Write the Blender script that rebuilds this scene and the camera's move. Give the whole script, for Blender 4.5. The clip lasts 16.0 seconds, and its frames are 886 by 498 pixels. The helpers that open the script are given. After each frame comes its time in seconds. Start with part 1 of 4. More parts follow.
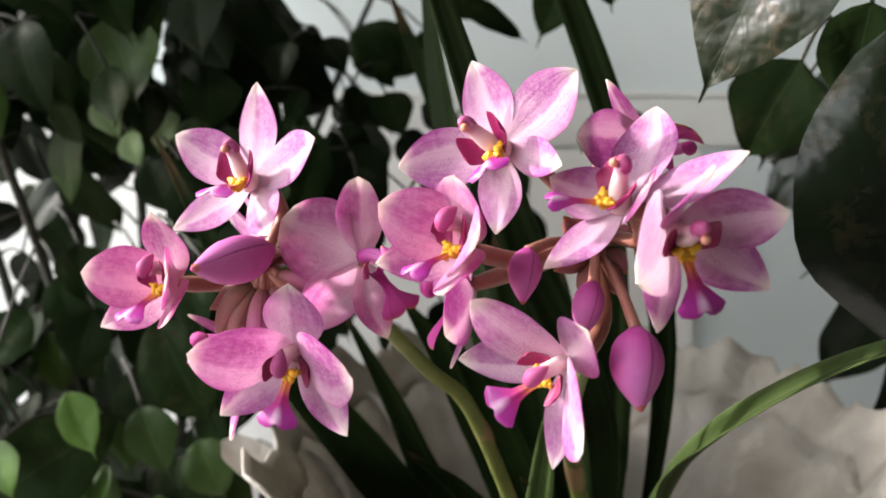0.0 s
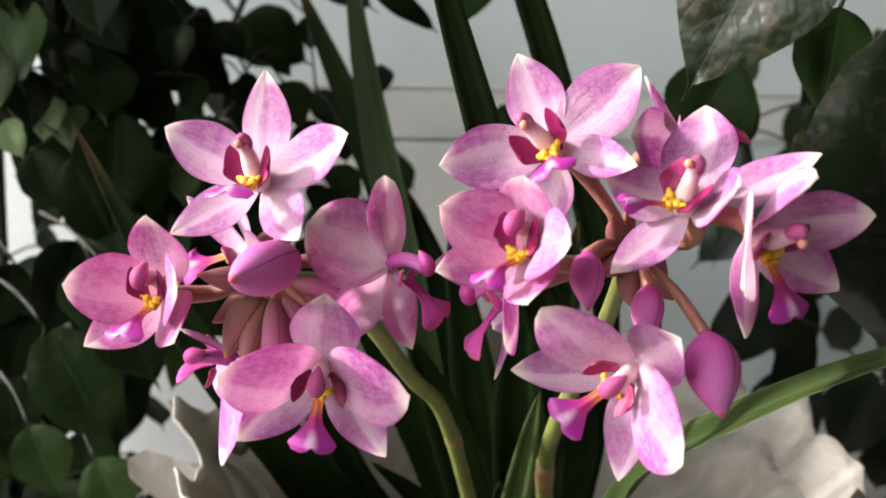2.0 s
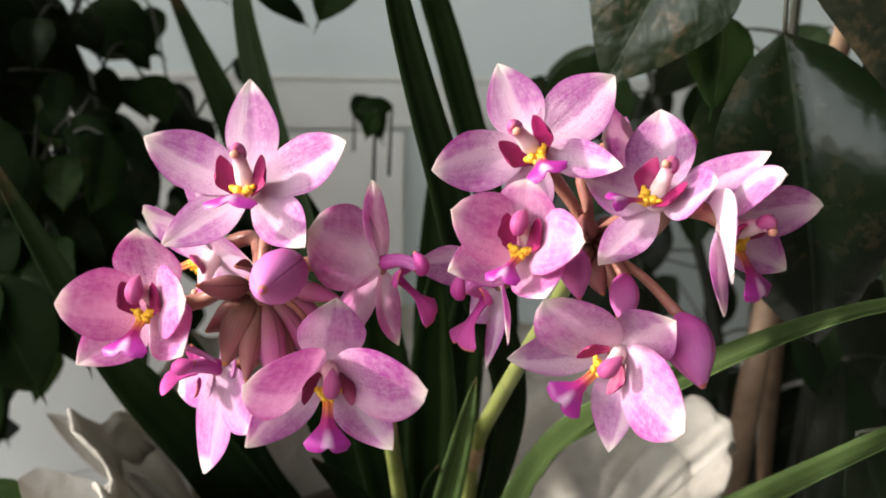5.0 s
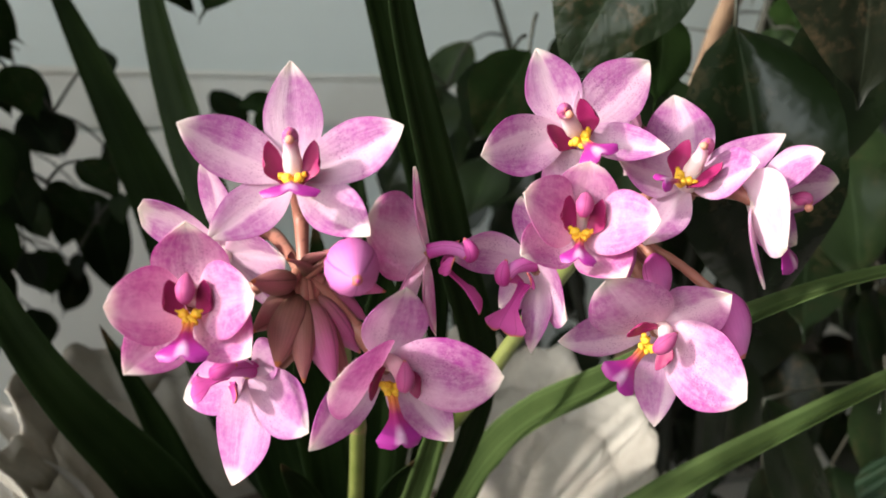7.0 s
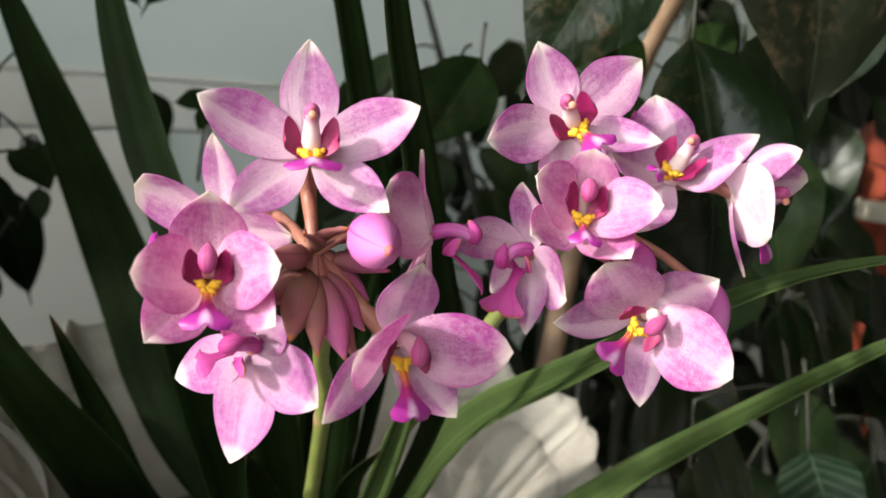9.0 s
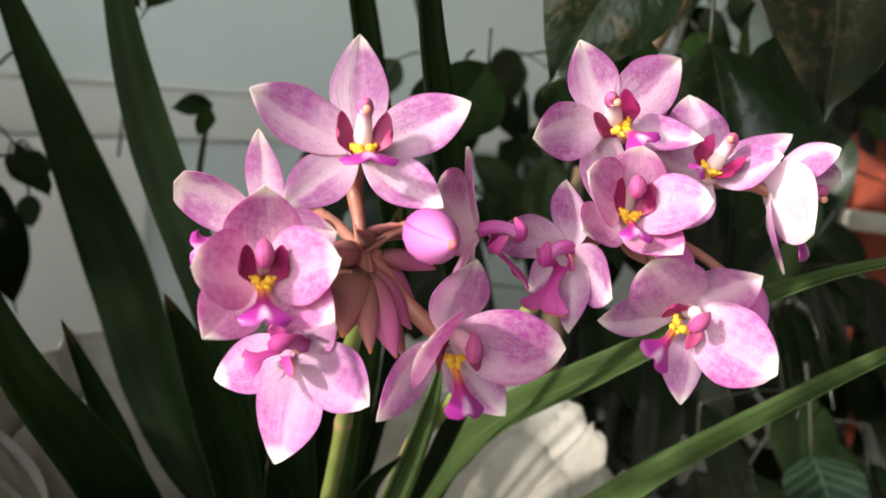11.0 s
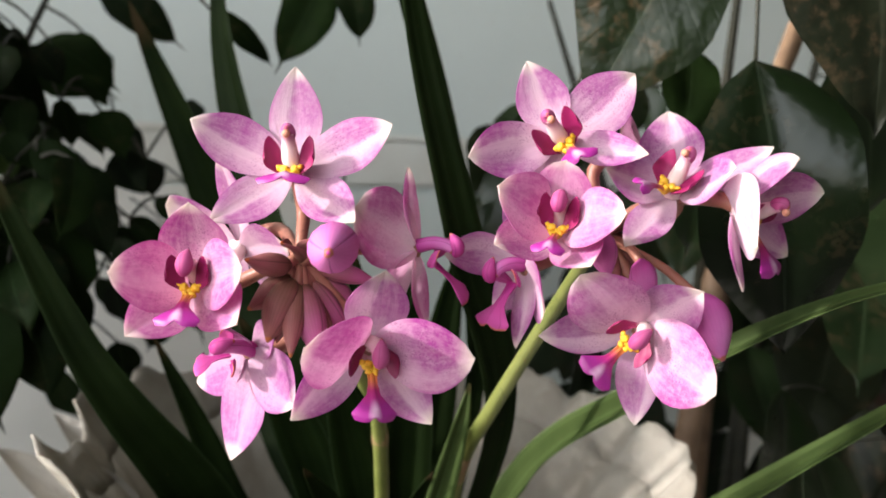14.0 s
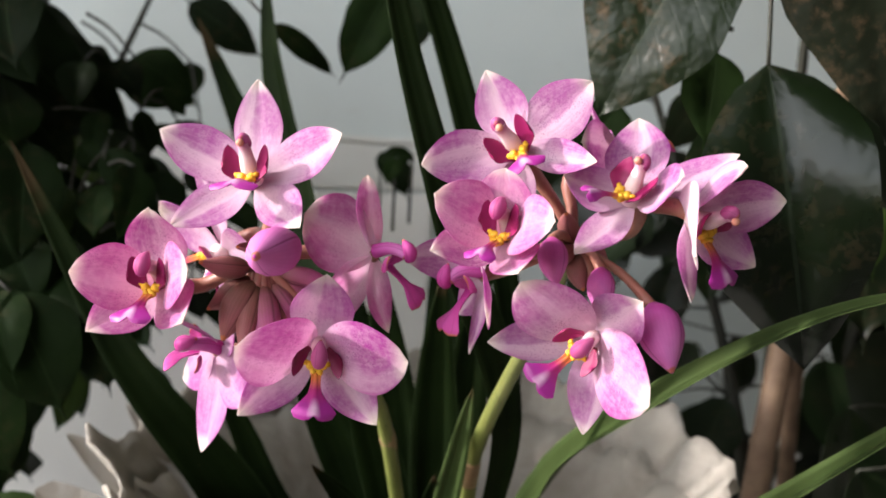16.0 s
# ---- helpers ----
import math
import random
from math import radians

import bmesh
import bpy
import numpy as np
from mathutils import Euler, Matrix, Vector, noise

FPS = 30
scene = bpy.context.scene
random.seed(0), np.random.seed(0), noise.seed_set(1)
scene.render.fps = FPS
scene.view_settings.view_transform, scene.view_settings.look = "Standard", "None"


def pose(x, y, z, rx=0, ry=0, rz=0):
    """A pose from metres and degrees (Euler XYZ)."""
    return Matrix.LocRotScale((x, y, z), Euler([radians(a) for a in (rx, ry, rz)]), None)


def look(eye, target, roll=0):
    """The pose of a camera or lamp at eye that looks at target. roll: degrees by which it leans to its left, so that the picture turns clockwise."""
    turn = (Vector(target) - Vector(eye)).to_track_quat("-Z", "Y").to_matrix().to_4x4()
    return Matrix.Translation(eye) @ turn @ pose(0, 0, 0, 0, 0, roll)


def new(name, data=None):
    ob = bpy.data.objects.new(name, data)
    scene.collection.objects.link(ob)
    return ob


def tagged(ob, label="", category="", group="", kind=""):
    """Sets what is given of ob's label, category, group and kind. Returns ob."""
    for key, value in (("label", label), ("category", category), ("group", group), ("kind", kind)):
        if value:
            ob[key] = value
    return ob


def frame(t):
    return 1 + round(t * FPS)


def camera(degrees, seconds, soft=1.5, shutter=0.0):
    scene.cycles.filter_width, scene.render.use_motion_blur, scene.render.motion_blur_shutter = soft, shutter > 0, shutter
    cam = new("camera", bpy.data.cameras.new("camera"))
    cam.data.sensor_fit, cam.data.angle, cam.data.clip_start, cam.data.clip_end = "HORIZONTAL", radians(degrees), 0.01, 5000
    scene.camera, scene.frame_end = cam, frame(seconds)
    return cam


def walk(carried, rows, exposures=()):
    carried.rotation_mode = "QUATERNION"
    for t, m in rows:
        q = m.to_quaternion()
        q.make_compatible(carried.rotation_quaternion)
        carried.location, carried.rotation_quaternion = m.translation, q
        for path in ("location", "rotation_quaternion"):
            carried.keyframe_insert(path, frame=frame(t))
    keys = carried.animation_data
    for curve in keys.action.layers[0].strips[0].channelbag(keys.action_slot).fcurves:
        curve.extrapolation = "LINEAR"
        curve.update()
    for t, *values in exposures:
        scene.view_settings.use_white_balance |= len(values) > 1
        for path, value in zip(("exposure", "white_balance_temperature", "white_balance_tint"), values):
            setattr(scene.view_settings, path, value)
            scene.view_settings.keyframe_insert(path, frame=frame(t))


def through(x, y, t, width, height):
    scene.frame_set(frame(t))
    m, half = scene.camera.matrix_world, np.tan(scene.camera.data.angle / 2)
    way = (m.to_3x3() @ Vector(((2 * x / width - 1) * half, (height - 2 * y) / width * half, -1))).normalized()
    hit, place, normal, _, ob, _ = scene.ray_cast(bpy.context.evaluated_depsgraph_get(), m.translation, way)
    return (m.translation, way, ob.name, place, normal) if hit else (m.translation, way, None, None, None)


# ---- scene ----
cam = camera(50.3, 16.0, soft=1.8)
cam.data.dof.use_dof, cam.data.dof.focus_distance, cam.data.dof.aperture_fstop = True, 0.265, 14.5
METRES, EYE, TILT, LEAN, TURN = 0.42, 1.0, -10.0, 0.0, 0.0
ROWS = [
    (0.0, 0.0, 0.0, 0.0, -0.0, 0.0, -0.0),
    (0.5, -0.0423, 0.0095, -0.0047, -2.69, 0.17, -0.25),
    (1.0, -0.0789, 0.0165, 0.0001, -5.79, 0.23, 0.01),
    (1.5, -0.1187, 0.035, 0.0094, -8.54, -0.07, 0.67),
    (2.0, -0.1432, 0.054, 0.0096, -11.46, -0.66, 0.6),
    (2.5, -0.1703, 0.0526, 0.0116, -14.24, -0.83, 0.17),
    (3.0, -0.1968, 0.0542, 0.0122, -16.81, -0.74, 0.39),
    (5.5, -0.3125, 0.0698, 0.0274, -26.41, -2.27, 3.19),
    (6.0, -0.362, 0.0905, 0.0202, -29.49, -2.28, 3.51),
    (6.5, -0.3983, 0.1218, 0.0247, -33.59, -2.44, 4.13),
    (7.0, -0.4171, 0.158, 0.0253, -37.3, -2.78, 4.27),
    (7.5, -0.4361, 0.1697, 0.0232, -39.63, -2.89, 4.33),
    (8.0, -0.4468, 0.1695, 0.0162, -41.3, -2.66, 3.8),
    (8.5, -0.4658, 0.1851, 0.0122, -42.79, -2.26, 3.2),
    (9.0, -0.4887, 0.1962, 0.004, -44.18, -1.85, 2.65),
    (9.5, -0.5116, 0.2192, -0.0008, -45.71, -1.42, 2.28),
    (10.0, -0.5274, 0.2442, -0.0031, -47.16, -1.29, 2.23),
    (12.5, -0.4797, 0.1743, -0.0118, -40.61, -0.02, 4.01),
    (13.0, -0.4488, 0.1354, -0.0146, -37.15, 0.73, 4.03),
    (13.5, -0.4182, 0.1052, -0.0252, -33.4, 1.75, 3.29),
    (14.0, -0.3747, 0.0803, -0.0373, -30.54, 2.57, 2.52),
    (14.5, -0.3463, 0.0516, -0.0436, -28.04, 3.05, 1.97),
    (15.0, -0.3137, 0.0385, -0.043, -25.74, 3.16, 1.83),
    (15.5, -0.2907, 0.028, -0.0403, -23.79, 3.11, 1.7),
    (16.0, -0.2619, 0.0097, -0.0429, -21.88, 3.26, 1.31),
]
walk(cam, [(t, pose(0, 0, EYE, TILT, LEAN, TURN) @ pose(METRES * x, METRES * y, METRES * z, 90 + pitch, roll, yaw)) for t, x, y, z, yaw, pitch, roll in ROWS], [(0.0, 1.72, 6500, 16), (3.0, 1.50, 6450, 15), (6.0, 1.43, 6500, 12), (9.0, 1.26, 6500, 8), (12.5, 1.37, 6500, 10), (16.0, 1.42, 6450, 17)])

# ---- light ----
world = bpy.data.worlds.new("sky")
scene.world = world
world.use_nodes = True
wn = world.node_tree.nodes
sky = wn.new("ShaderNodeTexSky")
sky.sky_type, sky.sun_disc = "NISHITA", False
SUN_WAY = Vector((-0.88, 0.20, 0.42)).normalized()  # towards the sun
sky.sun_elevation = math.asin(SUN_WAY.z)
sky.sun_rotation = math.atan2(SUN_WAY.x, SUN_WAY.y)
world.node_tree.links.new(sky.outputs[0], wn["Background"].inputs[0])
wn["Background"].inputs[1].default_value = 0.1

sun = new("sun", bpy.data.lights.new("sun", "SUN"))
sun.data.energy, sun.data.angle, sun.data.color = 3.1, radians(3), (1.0, 0.95, 0.90)
sun.matrix_world = look(SUN_WAY * 5, (0, 0, 0))

skylight = new("window_skylight", bpy.data.lights.new("window_skylight", "AREA"))
skylight.data.shape, skylight.data.size, skylight.data.size_y = "RECTANGLE", 1.8, 1.4
skylight.data.energy, skylight.data.color = 16.0, (0.97, 1.0, 0.97)
skylight.matrix_world = look((-1.16, -0.03, 1.55), (0.0, 0.10, 1.30))


# ---- materials ----
class Nodes:
    """A short way to write a node material."""

    def __init__(self, name):
        self.mat = bpy.data.materials.new(name)
        self.mat.use_nodes = True
        self.tree = self.mat.node_tree
        self.bsdf = self.tree.nodes["Principled BSDF"]

    def add(self, kind, ins=None, **sets):
        n = self.tree.nodes.new(kind)
        for k, v in sets.items():
            setattr(n, k, v)
        for k, v in (ins or {}).items():
            self.put(n.inputs[k], v)
        return n

    def put(self, socket, v):
        if isinstance(v, bpy.types.NodeSocket):
            self.tree.links.new(v, socket)
        elif isinstance(v, tuple) and len(v) == 3 and socket.type == "RGBA":
            socket.default_value = (*v, 1)
        else:
            socket.default_value = v

    def math(self, op, a, b=0.0, c=0.0, clamp=False):
        n = self.add("ShaderNodeMath", {0: a, 1: b, 2: c}, operation=op, use_clamp=clamp)
        return n.outputs[0]

    def mix(self, f, a, b, blend="MIX"):
        n = self.add("ShaderNodeMix", data_type="RGBA", blend_type=blend)
        self.put(n.inputs[0], f), self.put(n.inputs[6], a), self.put(n.inputs[7], b)
        return n.outputs[2]

    def ramp(self, f, *stops):
        n = self.add("ShaderNodeValToRGB", {0: f})
        e = n.color_ramp.elements
        while len(e) < len(stops):
            e.new(0.5)
        for el, (p, c) in zip(e, stops):
            el.position, el.color = p, (*c, 1) if isinstance(c, tuple) else (c, c, c, 1)
        return n.outputs[0]

    def noise(self, scale, detail=3.0, rough=0.55, vector=None, distortion=0.0):
        n = self.add("ShaderNodeTexNoise", {"Scale": scale, "Detail": detail, "Roughness": rough, "Distortion": distortion})
        self.put(n.inputs["Vector"], vector or self.place())
        return n.outputs[0]

    def place(self):
        return self.add("ShaderNodeTexCoord").outputs["Object"]

    def uv(self):
        n = self.add("ShaderNodeSeparateXYZ", {0: self.add("ShaderNodeTexCoord").outputs["UV"]})
        return n.outputs[0], n.outputs[1]

    def rand(self):
        return self.add("ShaderNodeObjectInfo").outputs["Random"]

    def bump(self, height, strength=0.3, distance=0.001):
        n = self.add("ShaderNodeBump", {"Height": height, "Strength": strength, "Distance": distance})
        self.put(self.bsdf.inputs["Normal"], n.outputs[0])
        return n.outputs[0]

    def done(self, color, rough=0.5, spec=0.5, glow_through=0.0, through_color=None):
        b = self.bsdf
        self.put(b.inputs["Base Color"], color), self.put(b.inputs["Roughness"], rough)
        b.inputs["Specular IOR Level"].default_value = spec
        if glow_through:
            t = self.add("ShaderNodeBsdfTranslucent", {"Color": through_color or color})
            m = self.add("ShaderNodeMixShader", {0: glow_through, 1: b.outputs[0], 2: t.outputs[0]})
            self.tree.links.new(m.outputs[0], self.tree.nodes["Material Output"].inputs[0])
        return self.mat


def petal_material(name, pale, pink, deep, spots, heart, through=0.56):
    m = Nodes(name)
    u, v = m.uv()  # u: across, 0.5 on the midline; v: from base to tip
    one = m.rand()
    off = m.math("MULTIPLY_ADD", u, 2.0, m.math("MULTIPLY_ADD", one, 0.9, -1.45))
    flip = m.math("MULTIPLY_ADD", m.math("GREATER_THAN", m.math("FRACT", m.math("MULTIPLY", one, 7.0)), 0.5), 2.0, -1.0)
    side = m.math("MULTIPLY_ADD", m.math("MULTIPLY", off, flip), 0.4, 0.5)  # 0.5 on the crease
    shift = m.add("ShaderNodeCombineXYZ", {0: m.math("MULTIPLY", one, 30.0)}).outputs[0]
    spot = m.add("ShaderNodeVectorMath", {0: m.place(), 1: shift}, operation="ADD").outputs[0]
    cloud = m.noise(75, 4, 0.65, spot)
    drift = m.math("MULTIPLY", m.math("SUBTRACT", cloud, 0.5), 0.55)
    body = m.ramp(m.math("ADD", drift, v), (0.10, 0.08), (0.34, 0.55), (0.56, 0.95), (0.86, 0.95), (1.0, 0.1))
    # Sharp paler half paints in the fold's light, on top of the pale midline.
    across = m.ramp(m.math("MULTIPLY_ADD", drift, 0.45, side), (0.10, 0.95), (0.30, heart * 0.5 + 0.45), (0.42, heart), (0.50, heart), (0.56, 0.85), (0.80, 1.0))
    mottle = m.ramp(m.noise(420, 4, 0.7, spot), (0.32, 0.60), (0.62, 1.0))
    amount = m.math("MULTIPLY", m.math("MULTIPLY", body, across), mottle)
    color = m.mix(amount, pale, pink)
    grain = m.add("ShaderNodeCombineXYZ", {0: m.math("MULTIPLY", u, 22.0), 1: m.math("MULTIPLY", v, 3.0), 2: m.math("MULTIPLY", one, 40.0)}).outputs[0]
    lines = m.noise(1.0, 4, 0.65, grain)
    color = m.mix(m.math("MULTIPLY", m.ramp(lines, (0.48, 0.0), (0.72, 0.45)), m.math("MAXIMUM", amount, 0.25)), color, deep)
    color = m.mix(m.math("MULTIPLY", m.ramp(lines, (0.28, 0.45), (0.46, 0.0)), 0.55), color, pale)
    dots = m.add("ShaderNodeTexVoronoi", {"Scale": 1500.0, "Vector": m.place()}).outputs[0]
    dotted = m.math("MULTIPLY", m.ramp(dots, (0.12, 0.85), (0.44, 0.0)), m.ramp(m.noise(120, 3, 0.6, spot), (0.40, 0.0), (0.60, spots)))
    color = m.mix(m.math("MULTIPLY", dotted, m.ramp(v, (0.1, 0.2), (0.35, 1.0), (0.8, 0.6), (0.97, 0.0))), color, deep)
    edge = m.math("ABSOLUTE", m.math("MULTIPLY_ADD", u, 2.0, -1.0))
    color = m.mix(m.math("MULTIPLY", m.ramp(edge, (0.88, 0.0), (0.97, 0.45)), m.ramp(v, (0.3, 0.0), (0.5, 1.0), (0.9, 1.0), (0.98, 0.2))), color, pink)
    color = m.mix(m.ramp(m.math("MULTIPLY_ADD", drift, 0.25, v), (0.82, 0.0), (0.98, 0.8)), color, (0.84, 0.79, 0.68))
    color = m.mix(m.math("MULTIPLY", one, 0.15), color, pale)
    m.bump(m.math("ADD", m.math("MULTIPLY", lines, 1.5), m.math("MULTIPLY", m.noise(900, 2), 0.5)), 0.35, 0.0006)
    m.bsdf.inputs["Sheen Weight"].default_value = 0.08
    return m.done(color, 0.55, 0.3, through)


PETAL = petal_material("pink_petal", (0.81, 0.60, 0.70), (0.43, 0.055, 0.34), (0.27, 0.014, 0.20), 0.9, 0.20)
SEPAL = petal_material("pale_pink_sepal", (0.81, 0.62, 0.71), (0.45, 0.074, 0.365), (0.31, 0.03, 0.25), 0.6, 0.18)
ROSE = petal_material("rose_petal", (0.86, 0.61, 0.71), (0.50, 0.055, 0.34), (0.28, 0.010, 0.16), 1.0, 0.6)


# Paler, more see-through copy that brightens a flower lying in shade.
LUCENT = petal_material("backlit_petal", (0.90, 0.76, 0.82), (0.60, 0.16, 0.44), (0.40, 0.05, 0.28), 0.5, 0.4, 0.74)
# Whitened copy for one petal, painting in the sun on it.
SUNLIT_PETAL = petal_material("sunlit_white_petal", (0.88, 0.80, 0.83), (0.74, 0.46, 0.62), (0.55, 0.20, 0.42), 0.2, 0.2)
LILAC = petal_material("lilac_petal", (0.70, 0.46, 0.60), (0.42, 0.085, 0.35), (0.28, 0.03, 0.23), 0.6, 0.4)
VIVID = petal_material("vivid_pink_petal", (0.86, 0.64, 0.75), (0.48, 0.045, 0.35), (0.28, 0.010, 0.18), 1.0, 0.5)


def lobe_material():
    m = Nodes("maroon_lobe")
    u, v = m.uv()
    color = m.mix(m.ramp(m.math("MULTIPLY_ADD", m.noise(400), 0.3, v), (0.1, 0.0), (0.45, 1.0)), (0.30, 0.04, 0.10), (0.22, 0.008, 0.070))
    return m.done(color, 0.5, 0.3, 0.06)


def lip_material():
    m = Nodes("lip_blade")
    u, v = m.uv()
    side = m.math("ABSOLUTE", m.math("MULTIPLY_ADD", u, 2.0, -1.0))
    along = m.ramp(m.math("MULTIPLY_ADD", m.noise(500), 0.1, v), (0.08, (0.80, 0.42, 0.02)), (0.30, (0.72, 0.22, 0.06)), (0.48, (0.38, 0.022, 0.14)), (0.72, (0.31, 0.022, 0.22)))
    patch = m.math("MULTIPLY", m.ramp(side, (0.06, 1.0), (0.32, 0.0)), m.ramp(v, (0.55, 0.0), (0.72, 0.55), (0.9, 0.35), (0.99, 0.0)))
    color = m.mix(patch, along, (0.85, 0.66, 0.78))
    m.bump(m.noise(700, 2), 0.2, 0.0005)
    return m.done(color, 0.42, 0.4, 0.2)


def callus_material():
    m = Nodes("yellow_callus")
    color = m.mix(m.ramp(m.noise(700), (0.4, 0.0), (0.75, 1.0)), (0.86, 0.53, 0.035), (0.74, 0.30, 0.02))
    m.bump(m.noise(1200, 3), 0.4, 0.0006)
    return m.done(color, 0.5, 0.4, 0.15)


def column_material():
    m = Nodes("pink_column")
    u, v = m.uv()
    color = m.mix(m.ramp(m.math("MULTIPLY_ADD", m.noise(300), 0.2, v), (0.62, 0.0), (0.95, 0.8)), (0.80, 0.62, 0.60), (0.56, 0.22, 0.34))
    return m.done(color, 0.5, 0.25, 0.2)


def bud_material(name, a, b, streaks=0.07):
    m = Nodes(name)
    u, v = m.uv()
    seam = m.ramp(m.math("ABSOLUTE", m.math("SUBTRACT", m.math("FRACT", m.math("MULTIPLY", u, 3.0)), 0.5)), (0.0, 1.0), (0.035, 0.0))
    stripes = m.add("ShaderNodeTexWave", {"Scale": 9.0, "Distortion": 1.0, "Detail": 2.0, "Vector": m.add("ShaderNodeTexCoord").outputs["UV"]}, bands_direction="X").outputs[1]
    color = m.mix(m.ramp(m.math("MULTIPLY_ADD", m.noise(170, 4), 0.5, v), (0.3, 0.0), (1.1, 1.0)), a, b)
    color = m.mix(m.math("MULTIPLY", stripes, streaks), color, tuple(x * 0.55 for x in a))
    color = m.mix(m.math("MULTIPLY", seam, 0.7), color, tuple(x * 0.35 for x in a))
    color = m.mix(m.ramp(m.math("MULTIPLY_ADD", m.noise(600), 0.08, v), (0.985, 0.0), (1.0, 0.8)), color, (0.40, 0.12, 0.03))
    m.bump(m.math("SUBTRACT", m.math("MULTIPLY", stripes, 0.05), seam), 0.3, 0.0006)
    return m.done(color, 0.55, 0.2, 0.15)


HOOD = bud_material("magenta_hood", (0.34, 0.045, 0.16), (0.42, 0.09, 0.22))
ANTHER = bud_material("cream_anther", (0.60, 0.26, 0.18), (0.66, 0.40, 0.30))
LOBE, LIP, CALLUS, COLUMN = lobe_material(), lip_material(), callus_material(), column_material()
BUD = bud_material("pink_bud", (0.42, 0.045, 0.25), (0.54, 0.16, 0.40))
MAGENTA = bud_material("magenta_lip", (0.34, 0.022, 0.17), (0.44, 0.065, 0.25))
BUD_MID = bud_material("rosy_bud", (0.20, 0.08, 0.06), (0.42, 0.10, 0.24), 0.15)
BUD_BROWN = bud_material("dusky_bud", (0.12, 0.070, 0.035), (0.28, 0.10, 0.10), 0.20)


def stem_material(name, a, b, rough=0.45):
    m = Nodes(name)
    color = m.mix(m.ramp(m.noise(60, 4), (0.35, 0.0), (0.7, 1.0)), a, b)
    color = m.mix(m.ramp(m.noise(420, 2), (0.62, 0.0), (0.72, 0.5)), color, tuple(x * 0.5 for x in a))
    m.bump(m.noise(500, 3), 0.2, 0.0006)
    return m.done(color, rough, 0.4)


STALK = stem_material("green_stalk", (0.105, 0.125, 0.028), (0.165, 0.18, 0.05))
KNOT = stem_material("brown_node", (0.20, 0.11, 0.06), (0.26, 0.18, 0.09))
PEDICEL = stem_material("dusky_pedicel", (0.21, 0.075, 0.055), (0.30, 0.13, 0.085))
TWIG = stem_material("dark_twig", (0.012, 0.014, 0.008), (0.028, 0.026, 0.016), 0.7)
CANE = stem_material("tan_cane", (0.17, 0.105, 0.065), (0.26, 0.17, 0.105), 0.6)


def blade_material(name, dark, light, ribbing):
    m = Nodes(name)
    u, v = m.uv()
    strand = m.add("ShaderNodeCombineXYZ", {0: m.math("MULTIPLY", u, 17.0), 1: m.math("MULTIPLY", v, 0.6), 2: m.math("MULTIPLY", m.rand(), 30.0)}).outputs[0]
    ribs = m.noise(1.0, 2, 0.5, strand)
    color = m.mix(m.ramp(m.noise(35, 4), (0.3, 0.0), (0.7, 1.0)), dark, light)
    color = m.mix(m.math("MULTIPLY", m.ramp(ribs, (0.45, 0.0), (0.65, 1.0)), ribbing), color, tuple(x * 2.2 + 0.01 for x in light))
    # Pale rim paints in the light along the blade's edge.
    edge = m.math("ABSOLUTE", m.math("MULTIPLY_ADD", u, 2.0, -1.0))
    color = m.mix(m.ramp(edge, (0.93, 0.0), (0.97, 0.5)), color, tuple(x * 2.4 + 0.012 for x in light))
    color = m.mix(m.ramp(m.math("MULTIPLY_ADD", m.noise(120), 0.06, v), (0.955, 0.0), (0.99, 0.6)), color, (0.05, 0.03, 0.015))
    color = m.mix(m.ramp(m.noise(300, 3, 0.7), (0.68, 0.0), (0.76, 0.35)), color, (0.09, 0.07, 0.03))
    m.bump(m.math("ADD", m.math("MULTIPLY", ribs, 0.6), m.math("MULTIPLY", m.noise(400), 0.3)), 0.35, 0.001)
    return m.done(color, 0.6, 0.05, 0.08, tuple(x * 2 for x in light))


def foliage_material(name, dark, light, rough, marks, spec=0.16, relief=0.4, joined=False, stripes=0.07, pale=None):
    m = Nodes(name)
    u, v = m.uv()
    side = m.math("ABSOLUTE", m.math("MULTIPLY_ADD", u, 2.0, -1.0))
    color = m.mix(m.add("ShaderNodeNewGeometry").outputs["Random Per Island"] if joined else m.rand(), dark, light)
    color = m.mix(m.ramp(m.noise(45, 4), (0.35, 0.0), (0.7, 0.5)), color, tuple(x * 0.6 for x in dark))
    vein = m.add("ShaderNodeTexWave", {"Scale": 2.6, "Distortion": 0.6, "Vector": m.add("ShaderNodeCombineXYZ", {
        0: m.math("SUBTRACT", v, m.math("MULTIPLY", side, 0.25)), 1: 0.0, 2: 0.0}).outputs[0]}, bands_direction="X").outputs[1]
    veins = m.math("MAXIMUM", m.ramp(vein, (0.60 if pale else 0.93, 0.0), (1.0, 0.5)), m.ramp(side, (0.0, 0.9), (0.05, 0.0)))
    color = m.mix(m.math("MULTIPLY", veins, stripes), color, pale or tuple(x * 1.6 for x in light))
    color = m.mix(m.ramp(side, (0.012, 0.22), (0.035, 0.0)), color, tuple(x * 2.5 + 0.02 for x in light))
    spots = m.math("MULTIPLY", m.ramp(m.noise(150, 5, 0.75), (0.50, 0.0), (0.72, 1.0)), m.ramp(m.noise(28, 2), (0.45, 0.0), (0.62, marks)))
    color = m.mix(spots, color, (0.15, 0.09, 0.05))
    m.bump(m.math("ADD", m.math("MULTIPLY", veins, -0.05), m.math("MULTIPLY", m.noise(42, 3), 2.0)), relief, 0.003)
    return m.done(color, m.math("MULTIPLY_ADD", m.noise(40, 3), 0.25, rough), spec, 0.08, tuple(x * 3 for x in light))


